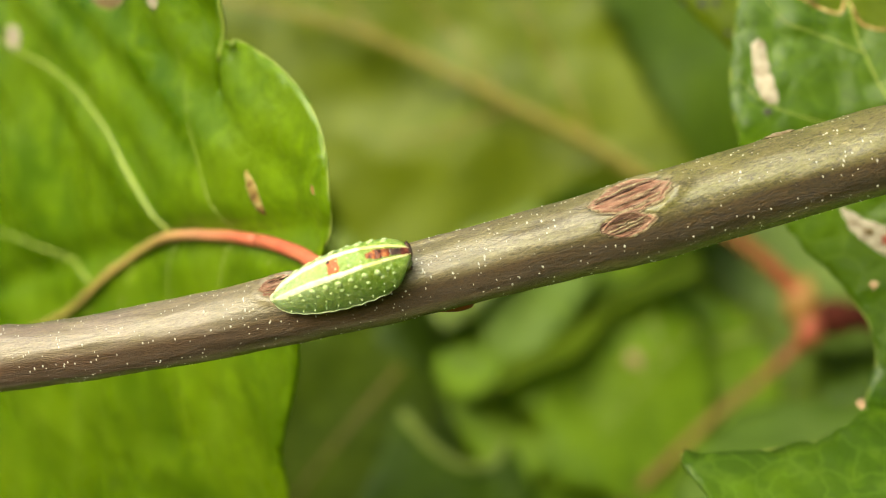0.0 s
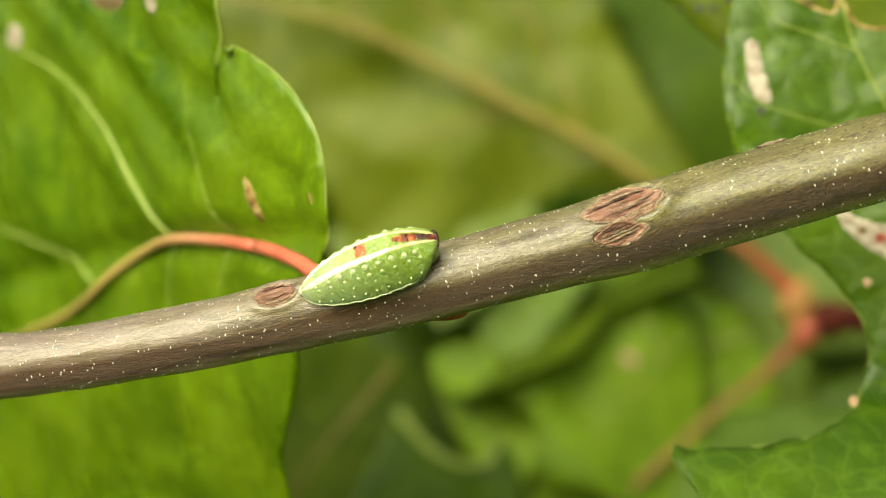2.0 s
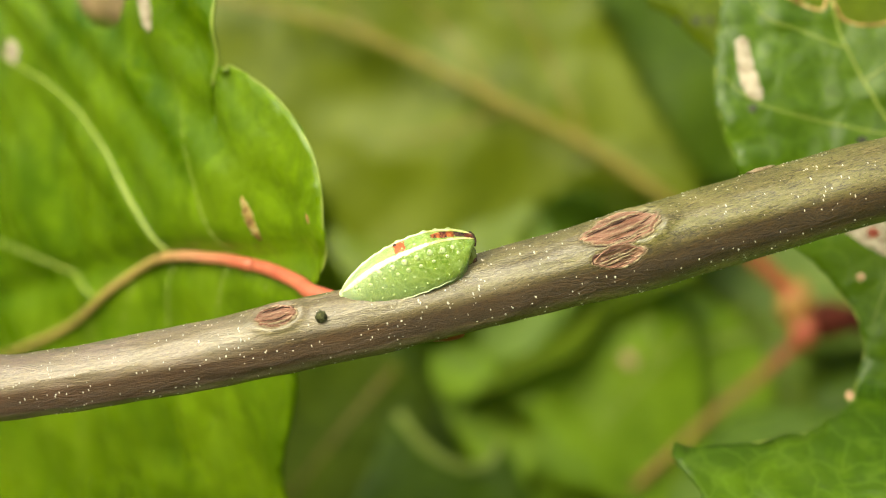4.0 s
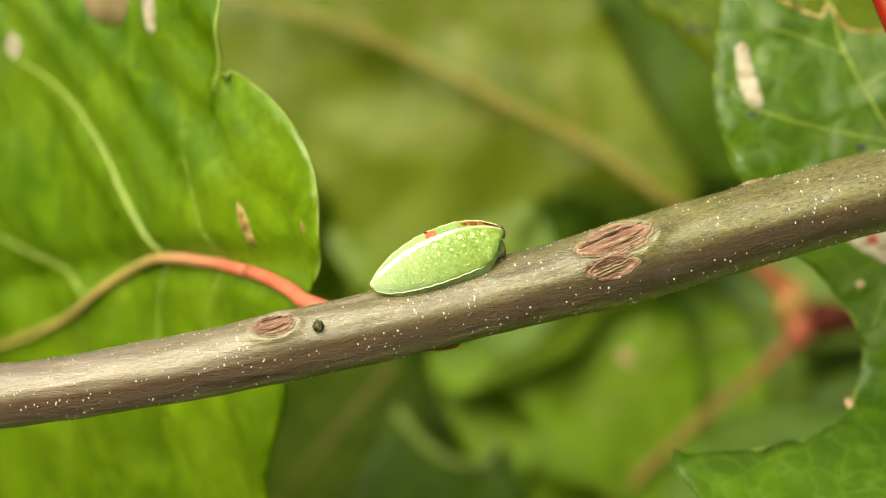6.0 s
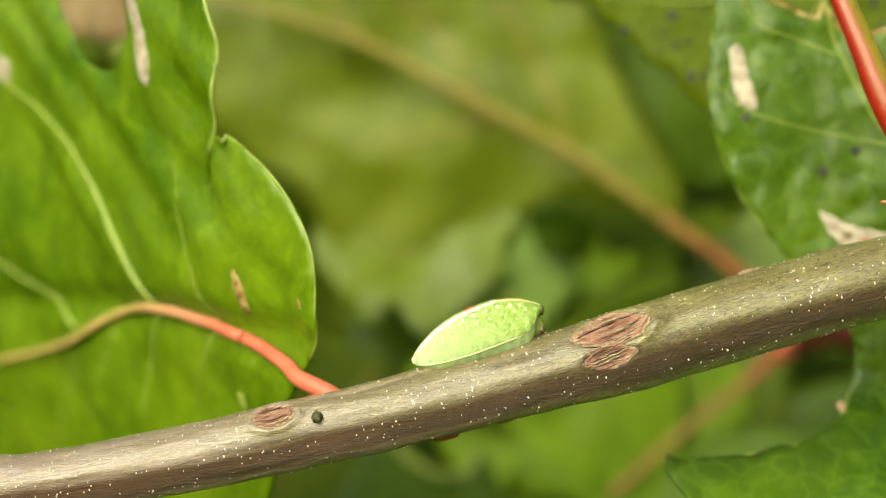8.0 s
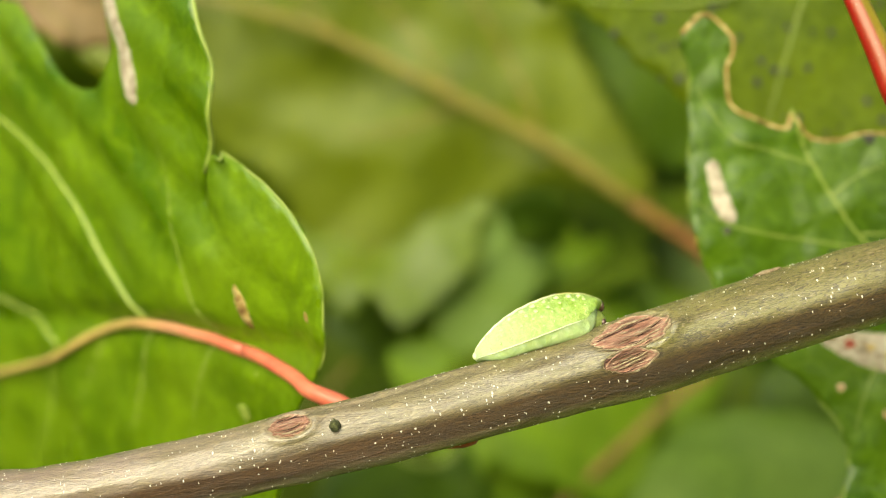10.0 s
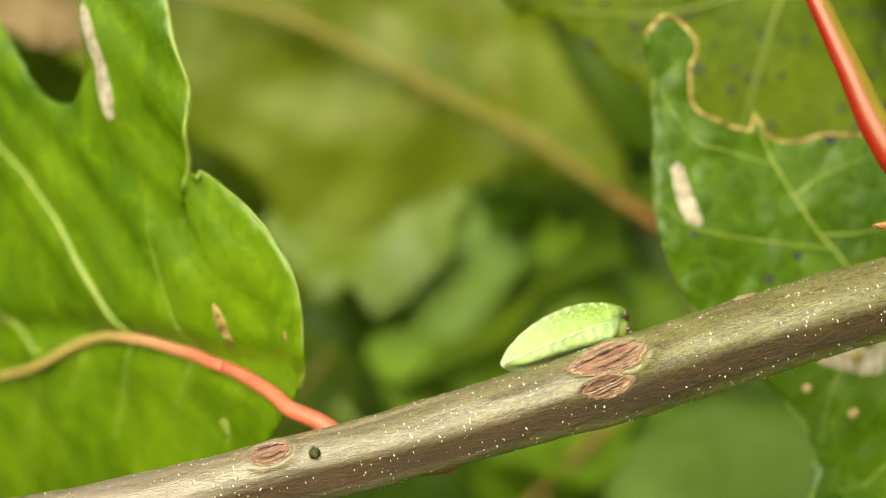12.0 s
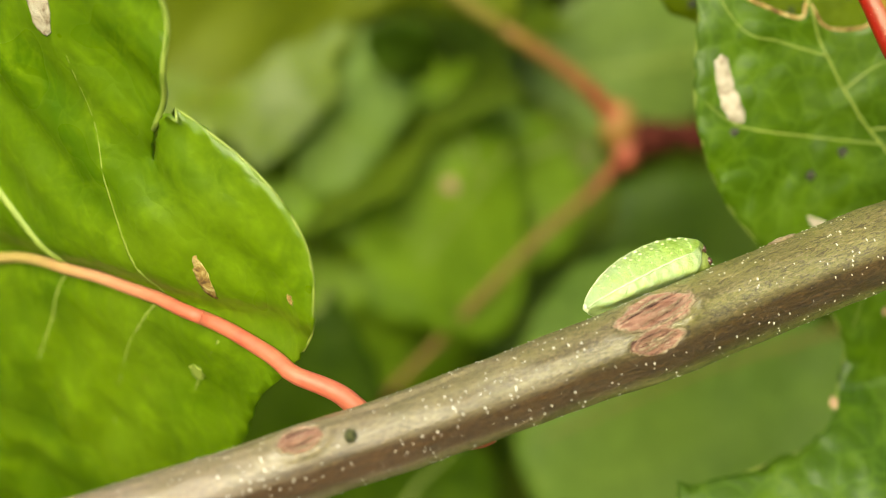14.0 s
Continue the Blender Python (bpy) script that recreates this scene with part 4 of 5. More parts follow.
def leaf_scar(x0, a0, half_x, half_a, seed, ridges, name, label, lines=(), depth=0.22, pits=()):
    """An oval scar with a raised rim and a torn fibrous inside."""
    bm = bmesh.new()
    uv = bm.loops.layers.uv.verify()
    R, T, rows = 26, 84, []
    for i in range(R + 1):
        rho = i / R
        row = []
        for k in range(T):
            th = 2 * math.pi * k / T
            wob = ragged_edge(th, seed)
            u, v = rho * math.cos(th) * wob, rho * math.sin(th) * wob
            h = 0.13 * math.exp(-((rho - 0.84) / 0.10) ** 2) * (0.6 + 0.8 * noise.noise(Vector((math.cos(th) * 2.5, math.sin(th) * 2.5, seed + 2)))) - depth * max(0.0, 1 - (rho / 0.85) ** 2) ** 0.6 * (rho < 0.85)
            h += (0.035 * math.sin(ridges * v + 1.4 * u + 2.0 * noise.noise(Vector((u * 1.7, v * 1.7, seed))) + seed) + 0.13 * noise.noise(Vector((u * 1.6, v * 5, seed))) + 0.09 * noise.noise(Vector((u * 4, v * 12, seed)))) * (1 - rho**4)
            for pu, pv, pr, pd in pits:
                h -= pd * math.exp(-((u - pu) ** 2 + (v - pv) ** 2) / pr**2)
            h = max(h + 0.15, 0.03) * (1 - max(0.0, (rho - 0.84) / 0.16)) - 0.06 * (rho > 0.97)
            row.append((bm.verts.new(on_twig(x0 + u * half_x, a0 + v * half_a, h)), (u * half_x * MM, v * 0.0022 + seed)))
        rows.append(row)
    for a, b in zip(rows, rows[1:]):
        for k in range(T):
            quad = (a[k], b[k], b[(k + 1) % T], a[(k + 1) % T])
            if a is rows[0]:
                continue
            f = bm.faces.new([q[0] for q in quad])
            for loop, q in zip(f.loops, quad):
                loop[uv].uv = q[1]
    f = bm.faces.new([q[0] for q in rows[1]])
    for loop, q in zip(f.loops, rows[1]):
        loop[uv].uv = q[1]
    bm.normal_update()
    ob = part(name, bm, SCAR, twig, label)
    ring, radii = [], []
    for k in range(73):
        th = 2 * math.pi * k / 72
        wob = ragged_edge(th, seed) - 0.02
        ring.append(on_twig(x0 + half_x * wob * math.cos(th), a0 + half_a * wob * math.sin(th), 0.02))
        radii.append(max(0.02, 0.030 + 0.11 * noise.noise(Vector((math.cos(th) * 3, math.sin(th) * 3, seed + 8))) + 0.07 * max(0.0, math.cos(th + 0.5))) * MM * min(1.0, half_x / 1.6))
    strands = random.Random(int(seed * 10))
    for k in range(int(half_x * 6)):
        v0, u0, u1 = strands.uniform(-0.72, 0.72), strands.uniform(-0.85, -0.1), strands.uniform(0.1, 0.85)
        reach = math.sqrt(1 - v0 * v0)
        line = []
        for i in range(9):
            u = (u0 + (u1 - u0) * i / 8) * reach
            line.append(on_twig(x0 + u * half_x, a0 + (v0 + 0.22 * u + 0.07 * noise.noise(Vector((u * 3, k, seed)))) * half_a, 0.15 + 0.05 * math.sin(3 * u + k)))
        part("torn_fibre", tube(line, [strands.uniform(0.012, 0.038) * MM * math.sin(math.pi * (i + 0.6) / 9.2) for i in range(9)], 6), (SCAR, RIM, SCAR, RIM, CREVICE)[k % 5], ob)
    for material, points, r, lift in lines:
        line = [on_twig(x0 + float(u) * half_x, a0 + (float(v) + 0.07 * noise.noise(Vector((float(u) * 3.5, r * 70, seed)))) * half_a, lift + 0.03 * noise.noise(Vector((float(u) * 4, float(v) * 4, seed)))) for u, v in spline(points, 6)]
        n = len(line) - 1
        part("crack" if material is CREVICE else "torn_fibre", tube(line, [(0.52 if material is CREVICE else 0.80) * r * MM * (0.25 + math.sin(math.pi * (i + 0.4) / (n + 0.8))) * (1 + 0.9 * noise.noise(Vector((i * 0.5, r * 90, seed)))) for i in range(n + 1)], 7, 0.8), material, ob)
    part("scar_rim", tube(ring, radii, 8), RIM, ob, "pale corky rim")
    return ob


leaf_scar(11.0, 33, 2.75, 26, 1.3, 7.0, "leaf_scar", "torn pink-brown oval leaf scar",
          [(CREVICE, [(-0.95, -0.02), (-0.5, 0.18), (0.1, 0.36), (0.72, 0.50)], 0.085, 0.10), (RIM, [(-0.9, 0.10), (-0.45, 0.30), (0.1, 0.47), (0.75, 0.60)], 0.060, 0.15),
           (RIM, [(0.78, 0.42), (0.93, 0.10), (0.62, -0.32), (0.10, -0.62)], 0.065, 0.14), (RIM, [(-0.85, -0.45), (-0.3, -0.70), (0.3, -0.66), (0.7, -0.45)], 0.075, 0.14),
           (CREVICE, [(0.05, -0.42), (0.45, -0.10), (0.80, 0.20)], 0.04, 0.12), (RIM, [(0.10, -0.30), (0.5, 0.02), (0.78, 0.30)], 0.035, 0.15), (CREVICE, [(-0.7, -0.62), (-0.1, -0.84), (0.4, -0.76)], 0.07, 0.10),
           (RIM, [(-0.7, 0.42), (-0.2, 0.66), (0.3, 0.74)], 0.03, 0.16), (CREVICE, [(-0.3, 0.40), (-0.1, 0.46), (0.05, 0.49)], 0.05, 0.15)], 0.26, [(-0.18, -0.25, 0.22, 0.22), (0.35, 0.15, 0.30, 0.08)])
leaf_scar(10.3, -4, 1.75, 18, 4.1, 6.0, "leaf_scar", "torn pink-brown oval leaf scar",
          [(CREVICE, [(-0.92, -0.10), (-0.85, 0.40), (-0.3, 0.52), (0.65, 0.58)], 0.12, 0.08), (RIM, [(-0.85, -0.28), (-0.2, -0.02), (0.4, 0.12), (0.85, 0.36)], 0.075, 0.16), (CREVICE, [(-0.7, -0.02), (0.0, 0.20), (0.6, 0.38)], 0.05, 0.12),
           (RIM, [(-0.75, -0.52), (-0.1, -0.26), (0.7, 0.06)], 0.06, 0.16), (CREVICE, [(-0.5, -0.50), (0.1, -0.34), (0.6, -0.10)], 0.04, 0.13), (RIM, [(-0.7, 0.72), (0.0, 0.90), (0.7, 0.70)], 0.055, 0.13)], 0.3)
leaf_scar(-11.4, 36, 1.5, 22, 7.7, 6.0, "leaf_scar", "small pink-brown leaf scar",
          [(CREVICE, [(-0.9, 0.05), (-0.4, 0.45), (0.3, 0.45), (0.8, 0.2)], 0.06, 0.10), (RIM, [(-0.9, 0.25), (-0.3, 0.70), (0.4, 0.62), (0.95, 0.30)], 0.06, 0.13), (RIM, [(-0.8, -0.2), (-0.2, -0.6), (0.5, -0.5), (0.9, 0.0)], 0.06, 0.13),
           (CREVICE, [(-0.6, -0.2), (0.0, -0.35), (0.5, -0.2)], 0.05, 0.11)], 0.22, [(0.05, 0.05, 0.25, 0.12)])
bm = bmesh.new()
_, way, _ = axis(21.0)
d = around(21.0, 79)
blob(bm, Matrix.Translation(on_twig(21.0, 79, 0.0)) @ Matrix((way, d.cross(way), d)).transposed().to_4x4() @ Matrix.Diagonal((0.95 * MM, 0.34 * MM, 0.13 * MM, 1)), 10, 16, 0.4, 3)
part("leaf_scar", bm, RIM, twig, "tiny brown scar")

# bud under the twig
bm = bmesh.new()
c = on_twig(-1.6, -121, 0.0)
blob(bm, Matrix.Translation(c) @ Matrix.Diagonal((1.7 * MM, 1.0 * MM, 0.55 * MM, 1)), 8, 12, 0.15)
part("dormant_bud", bm, RED_BUD, twig, "dark red bud pressed to the underside")

# scaly bud and red leaf stalk at the thick end
base, tip = Vector((33.9, 0.9, 5.2)), Vector((29.3, 0.5, 5.35))
way = (tip - base).normalized()
up = Vector((0, -1, 0)).cross(way).normalized()
core = [(base + (tip - base) * k / 8) * MM - TWIG_PIVOT for k in range(9)]
bud = part("bud", tube(core, [0.8 * MM * (1 - k / 8) ** 0.75 + 0.00004 for k in range(9)], 12), BUD_BROWN, twig, "scaly orange-brown bud")
bm = bmesh.new()
for i in range(7):
    for k in range(5):
        u = i / 6.6
        a = 2 * math.pi * (k / 5 + 0.1 * (i % 2)) + i
        r = 1.4 * (1 - u) ** 0.75 * (0.75 + 0.5 * min(1, u * 3))
        out = math.cos(a) * Vector((0, -1, 0)) + math.sin(a) * up
        m = Matrix((way * 0.9 + out * -0.25, way.cross(out), out)).transposed().to_4x4()
        c = (base + way * (u * (tip - base).length) + out * r * 0.55) * MM - TWIG_PIVOT
        blob(bm, Matrix.Translation(c) @ m @ Matrix.Diagonal((0.95 * MM, max(0.22, r * 0.62) * MM, max(0.12, r * 0.42) * MM, 1)), 6, 8, 0.25, i * 5 + k)
        part("bud_scale", bm, BUD_BROWN, bud)
        bm = bmesh.new()
bm.free()
line = [(Vector(p) * MM - TWIG_PIVOT) for p in spline([(40.0, 1.6, 4.6), (36.4, 1.3, 6.1), (34.0, 0.9, 7.5), (31.5, 0.8, 9.3), (29.6, 0.8, 12.6), (28.2, 0.8, 16.4), (26.7, 1.0, 20.6), (24.7, 1.4, 26.5)], 8)]
n = len(line) - 1
part("red_petiole", tube(line, [(1.35 * (1 - i / n) ** 1.5 + 0.72) * MM for i in range(n + 1)], 20, 0.8), PETIOLE, twig, "curved leaf stalk, red below and olive-yellow above")

# ---- droppings left on the twig ----
pellet = root("frass_pellet", TWIG_PIVOT, "dark olive round dropping stuck to the twig", "dropping")
bm = bmesh.new()
blob(bm, Matrix.Translation(on_twig(-8.6, 17, 0.22)) @ Matrix.Diagonal((0.36 * MM, 0.36 * MM, 0.40 * MM, 1)), 14, 20, 0.28, 3)
part("pellet", bm, FRASS, pellet)

# ---- the caterpillar ----
FOOT = speckled("foot_pale_green", [(0.3, (0.25, 0.34, 0.13)), (0.55, (0.32, 0.41, 0.18)), (0.75, (0.40, 0.48, 0.26))], 1500.0, 0.25, 0.5)
foot_skin = FOOT.node_tree.nodes["Principled BSDF"].inputs
foot_skin["Subsurface Weight"].default_value, foot_skin["Subsurface Scale"].default_value = 0.9, 0.004
foot_skin["Subsurface Radius"].default_value = (1.0, 0.8, 0.25)
FOOT.node_tree.nodes["Principled BSDF"].inputs["Subsurface Weight"].default_value = 0.8
FOOT.node_tree.nodes["Principled BSDF"].inputs["Subsurface Scale"].default_value = 0.002
LONG = 9.45
WIDE = [(0.0, 0.10), (0.012, 0.36), (0.03, 0.58), (0.07, 0.90), (0.14, 1.20), (0.25, 1.53), (0.45, 1.82), (0.62, 1.88), (0.76, 1.80), (0.87, 1.58), (0.94, 1.28), (0.975, 0.98), (0.99, 0.72), (1.0, 0.46)]
HIGH = [(0.0, 0.58), (0.015, 0.84), (0.05, 1.16), (0.10, 1.52), (0.17, 1.96), (0.26, 2.38), (0.36, 2.72), (0.48, 2.96), (0.60, 3.08), (0.70, 3.06), (0.80, 2.86), (0.88, 2.58), (0.95, 2.20), (0.985, 1.92), (1.0, 1.62)]
RIDGE_UP = [(0.0, 0.24), (0.05, 0.12), (0.15, 0.04), (0.35, 0.09), (0.55, 0.26), (0.70, 0.42), (0.80, 0.52), (0.88, 0.82), (0.95, 1.18), (1.0, 1.30)]
SHIELD = [(0.0, 1.0), (0.16, 0.995), (0.31, 0.975), (0.45, 0.925), (0.58, 0.835), (0.70, 0.71), (0.81, 0.55), (0.90, 0.36), (0.965, 0.17), (1.0, 0.0)]
SHIELD_LINE = np.array(spline(SHIELD, 5))
WIDE_LINE, HIGH_LINE, RIDGE_LINE = (np.array(spline(rows, 6)) for rows in (WIDE, HIGH, RIDGE_UP))


def girth(u):
    """Half width, height of the back and height of the side ridge, mm, at u from tail to head."""
    return tuple(float(np.interp(u, line[:, 0], line[:, 1])) for line in (WIDE_LINE, HIGH_LINE, RIDGE_LINE))


def skin(u, side, s):
    """A point of the shield-like upper skin, mm: s from the back's middle (0) to the side ridge (1)."""
    w, h, low = girth(u)
    k = np.interp(s, np.linspace(0, 1, len(SHIELD_LINE)), range(len(SHIELD_LINE)))
    a, b = (float(np.interp(k, range(len(SHIELD_LINE)), SHIELD_LINE[:, i])) for i in (0, 1))
    fold = 1 + 0.012 * math.cos(2 * math.pi * 10.5 * u) * min(1.0, 12 * u, 12 * (1 - u)) * (0.4 + a)
    back = 0.60 * (1 - b) * max(0.0, (u - 0.80) / 0.20) ** 1.5
    return Vector(((u - 0.5) * LONG - back, side * w * a * fold, low + (h - low) * b * (0.35 + 0.65 * fold)))


def body_point(u, side, s, lift=0.0):
    """The same in metres, raised along the skin's normal by lift mm."""
    p = skin(u, side, s)
    if lift:
        e, f = 0.004, 0.006
        du = skin(min(1.0, u + e), side, s) - skin(max(0.0, u - e), side, s)
        ds = skin(u, side, min(1.0, s + f)) - skin(u, side, max(0.0, s - f))
        out = du.cross(ds) * side
        p = p + out.normalized() * lift if out.length > 1e-9 else p
    return p * MM


def quads(bm, rows, closed=False):
    for a, b in zip(rows, rows[1:]):
        for k in range(len(a) if closed else len(a) - 1):
            bm.faces.new((a[k], b[k], b[(k + 1) % len(a)], a[(k + 1) % len(a)]))
    bm.normal_update()
    return bm


caterpillar = root("caterpillar", (0, 0, 0), "plump lime-green slug caterpillar with cream stripes and brick-red marks", "caterpillar")
US = [0.0, 0.005, 0.01, 0.016, 0.024, 0.034] + list(np.linspace(0.045, 0.955, 96)) + [0.963, 0.97, 0.977, 0.984, 0.99, 0.995, 1.0]
HALF = 26
bm = bmesh.new()
rows = []
for u in US:
    ring = [skin(u, 1, k / HALF) * MM for k in range(HALF, -1, -1)] + [skin(u, -1, k / HALF) * MM for k in range(1, HALF + 1)]
    rows.append([bm.verts.new(p) for p in ring])
quads(bm, rows, True)
bm.faces.new(rows[-1][::-1])
bm.faces.new(rows[0])
bmesh.ops.recalc_face_normals(bm, faces=bm.faces)
part("body", bm, SKIN, caterpillar)

# soft belly from ridge to ridge, lying on the bark
UNDER = [(1.0, 0.0), (0.97, 0.16), (0.955, 0.36), (0.93, 0.58), (0.86, 0.82), (0.72, 0.97), (0.45, 1.0), (0.0, 1.0)]
UNDER_LINE = spline(UNDER, 3)
bm = bmesh.new()
rows = []
for i in range(71):
    u = 0.012 + 0.958 * i / 70
    w, _, low = girth(u)
    tuck = min(1.0, max(0.0, (u - 0.03) / 0.14)) * min(1.0, max(0.0, (0.99 - u) / 0.20))
    front = 0.60 * max(0.0, (u - 0.80) / 0.20) ** 1.5
    pleat = 1 + 0.035 * math.cos(2 * math.pi * 12 * u + 0.6) + 0.03 * noise.noise(Vector((u * 22, 0.3, 2.0)))
    ring = []
    for side in (1, -1):
        line = UNDER_LINE if side > 0 else UNDER_LINE[-2::-1]
        for a, d in line:
            deep = (-0.62 + 0.42 * (1 - float(a))) * tuck + (low - 0.12) * (1 - tuck)
            y = side * w * float(a) * (1 - 0.14 * float(d)) * (1 + (pleat - 1) * math.sin(math.pi * min(1.0, float(d))))
            ring.append(bm.verts.new(Vector(((u - 0.5) * LONG - front, y, low - (low - deep) * float(d))) * MM))
    rows.append(ring)
quads(bm, rows)
bm.faces.new(rows[0])
bm.faces.new(rows[-1][::-1])
bmesh.ops.recalc_face_normals(bm, faces=bm.faces)
part("belly", bm, FOOT, caterpillar, "pale translucent belly and creeping foot")


def skin_band(side, u0, u1, middle, half, lift, ragged=0.35):
    """A long band of skin: middle(u) and half(u) are its place and half width in the section."""
    bm = bmesh.new()
    n, m, grid = 110, 8, []
    for i in range(n + 1):
        u = u0 + (u1 - u0) * i / n
        ends = min(1.0, 16 * (u - u0) / (u1 - u0) + 0.15, 8 * (u1 - u) / (u1 - u0) + 0.05)
        row = []
        for k in range(m + 1):
            t = -1 + 2 * k / m
            rough = 1 + ragged * noise.noise(Vector((i * 0.30, t * 0.8, side + middle(u) * 9)))
            s = min(1.0, max(0.0, middle(u) + t * half(u) * ends * rough))
            row.append(bm.verts.new(body_point(u, side, s, lift * (1 - t**6) - 0.006)))
        grid.append(row)
    return quads(bm, grid)


def stripe_at(u):
    return 0.262 - 0.09 * max(0.0, (u - 0.55) / 0.45) + 0.05 * max(0.0, 0.25 - u)


for side in (1, -1):
    part("back_stripe", skin_band(side, 0.015, 0.74, stripe_at, lambda u: 0.044 + 0.105 * (1 - u) ** 2.2, 0.030), STRIPE, caterpillar, "cream stripe along the back")
    part("front_stripe", skin_band(side, 0.66, 0.995, stripe_at, lambda u: 0.040, 0.035), STRIPE_YELLOW, caterpillar, "yellow stripe beside the dark mark")
    bm = bmesh.new()
    line = []
    for i in range(61):
        u = 0.006 + 0.80 * i / 60
        p = skin(u, side, 1.0)
        line.append((p + Vector((0, side * 0.01, 0.02 * noise.noise(Vector((u * 30, side, 4)))))) * MM)
    part("side_stripe", tube(line, [(0.024 + 0.018 * math.sin(math.pi * i / 60)) * MM * (1 if i < 54 else (60.5 - i) / 6.5) for i in range(61)], 8), RIDGE, caterpillar, "white ridge along the side")


def skin_patch(u0, u1, s0, s1, lift, shift=0.0):
    """A patch of skin across the back between two stripes."""
    bm = bmesh.new()
    n, m = 16, 14
    grid = []
    for i in range(n + 1):
        row = []
        for k in range(m + 1):
            t = -1 + 2 * k / m
            edge = 1 - 0.25 * abs(noise.noise(Vector((i * 0.7, t * 1.3, u0 * 9))))
            u = u0 + (u1 - u0) * i / n + 0.012 * noise.noise(Vector((t * 2.2, i * 0.2, u0 * 30)))
            s = abs(t) * (s0 + (s1 - s0) * i / n) * edge + shift * (t > 0)
            thick = lift * (1 - max(abs(t), abs(2 * i / n - 1)) ** 4)
            row.append(bm.verts.new(body_point(min(1.0, u), 1 if t > 0 else -1, s, thick - 0.015)))
        grid.append(row)
    return quads(bm, grid)


part("red_spot", skin_patch(0.44, 0.52, 0.19, 0.20, 0.05), PATCH_RED, caterpillar, "brick-red square mark on the back")
for u0, u1, s0, s1, material, label in ((0.70, 0.775, 0.06, 0.15, PATCH_RUST, "rust-brown front mark"), (0.765, 0.815, 0.15, 0.145, PATCH_DARK, "maroon front mark"),
                                        (0.805, 0.865, 0.14, 0.14, PATCH_RUST, "rust-brown front mark"), (0.855, 0.935, 0.135, 0.125, HEAD_DARK, "glossy black front mark"), (0.925, 1.0, 0.125, 0.30, PATCH_DARK, "maroon front mark")):
    part("front_mark", skin_patch(u0, u1, s0, s1, 0.045), material, caterpillar, label)
bm = bmesh.new()
blob(bm, Matrix.Translation(skin(1.0, 1, 0.3) * MM - Vector((0.20, 0, 0.0)) * MM) @ Matrix.Diagonal((0.27 * MM, 0.62 * MM, 0.40 * MM, 1)), 10, 14, 0.25)
part("front_tip", bm, HEAD_DARK, caterpillar, "dark brown tip above the head")
bm = bmesh.new()
blob(bm, Matrix.Translation((skin(0.0, 1, 0.5) + Vector((0.14, 0, -0.04))) * MM) @ Matrix.Diagonal((0.26 * MM, 0.34 * MM, 0.30 * MM, 1)), 10, 14, 0.1, 7)
part("tail_tip", bm, RIDGE, caterpillar, "whitish tail tip")
# the head, drawn in under the hood
bm = bmesh.new()
blob(bm, Matrix.Translation(Vector((3.58, 0, 0.74)) * MM) @ pose(0, 0, 0, 0, 24, 0) @ Matrix.Diagonal((1.00 * MM, 0.86 * MM, 0.82 * MM, 1)), 14, 18, 0.10)
head = part("head", bm, HEAD_GREEN, caterpillar, "soft green head drawn in under the hood")
for side in (1, -1):
    bm = bmesh.new()
    blob(bm, Matrix.Translation(Vector((4.22, 0.40 * side, 0.34)) * MM) @ Matrix.Diagonal((0.24 * MM, 0.24 * MM, 0.28 * MM, 1)), 8, 12, 0.2)
    part("eye_patch", bm, HEAD_DARK, head, "glossy black eye patch")
    bm = bmesh.new()
    blob(bm, Matrix.Translation(Vector((4.34, 0.24 * side, 0.14)) * MM) @ pose(0, 0, 0, 0, 40, 0) @ Matrix.Diagonal((0.16 * MM, 0.06 * MM, 0.05 * MM, 1)), 6, 8)
    part("mouthpart", bm, RIDGE, head, "tiny pale mouthpart")

rng = random.Random(21)
large, small, pits = bmesh.new(), bmesh.new(), bmesh.new()
for side in (1, -1):
    for s0, count, r0, u0, u1 in ((0.44, 9, 0.20, 0.12, 0.88), (0.59, 9, 0.15, 0.09, 0.86), (0.72, 10, 0.08, 0.10, 0.84), (0.10, 8, 0.085, 0.10, 0.70), (0.36, 17, 0.055, 0.08, 0.92), (0.50, 20, 0.05, 0.08, 0.92)):
        for k in range(count):
            u = u0 + (u1 - u0) * (k + 0.5 * (s0 > 0.5)) / (count - 0.5) + rng.uniform(-0.010, 0.010)
            s = s0 + rng.uniform(-0.015, 0.015)
            r = r0 * rng.uniform(0.8, 1.15) * (0.65 + 0.35 * math.sin(math.pi * u))
            p, q = body_point(u, side, s), body_point(u, side, s, 0.5)
            d = (q - p).normalized()
            m = Matrix.Translation(p) @ d.to_track_quat("Z", "X").to_matrix().to_4x4()
            blob(large if r0 > 0.1 else small, m @ Matrix.Diagonal((r * MM, r * MM, r * 0.42 * MM, 1)), 7, 10, 0.2, k)
            if r0 > 0.1:
                blob(pits, m @ Matrix.Translation(Vector((0.12, 0.30, 0.30)) * r * MM) @ Matrix.Diagonal((r * 0.34 * MM, r * 0.34 * MM, r * 0.16 * MM, 1)), 5, 8, 0.2, k)
    for k in range(10):
        u = 0.11 + 0.72 * k / 9
        p, q = body_point(u, side, 0.865), body_point(u, side, 0.865, 0.5)
        d = (q - p).normalized()
        blob(small, Matrix.Translation(p) @ d.to_track_quat("Z", "X").to_matrix().to_4x4() @ Matrix.Diagonal((0.055 * MM, 0.055 * MM, 0.15 * MM, 1)), 6, 8, 0.1, k)
part("wart_speckle", large, WART, caterpillar, "glossy warts in two rows, part of their highlight put into the pale colour", "stuff")
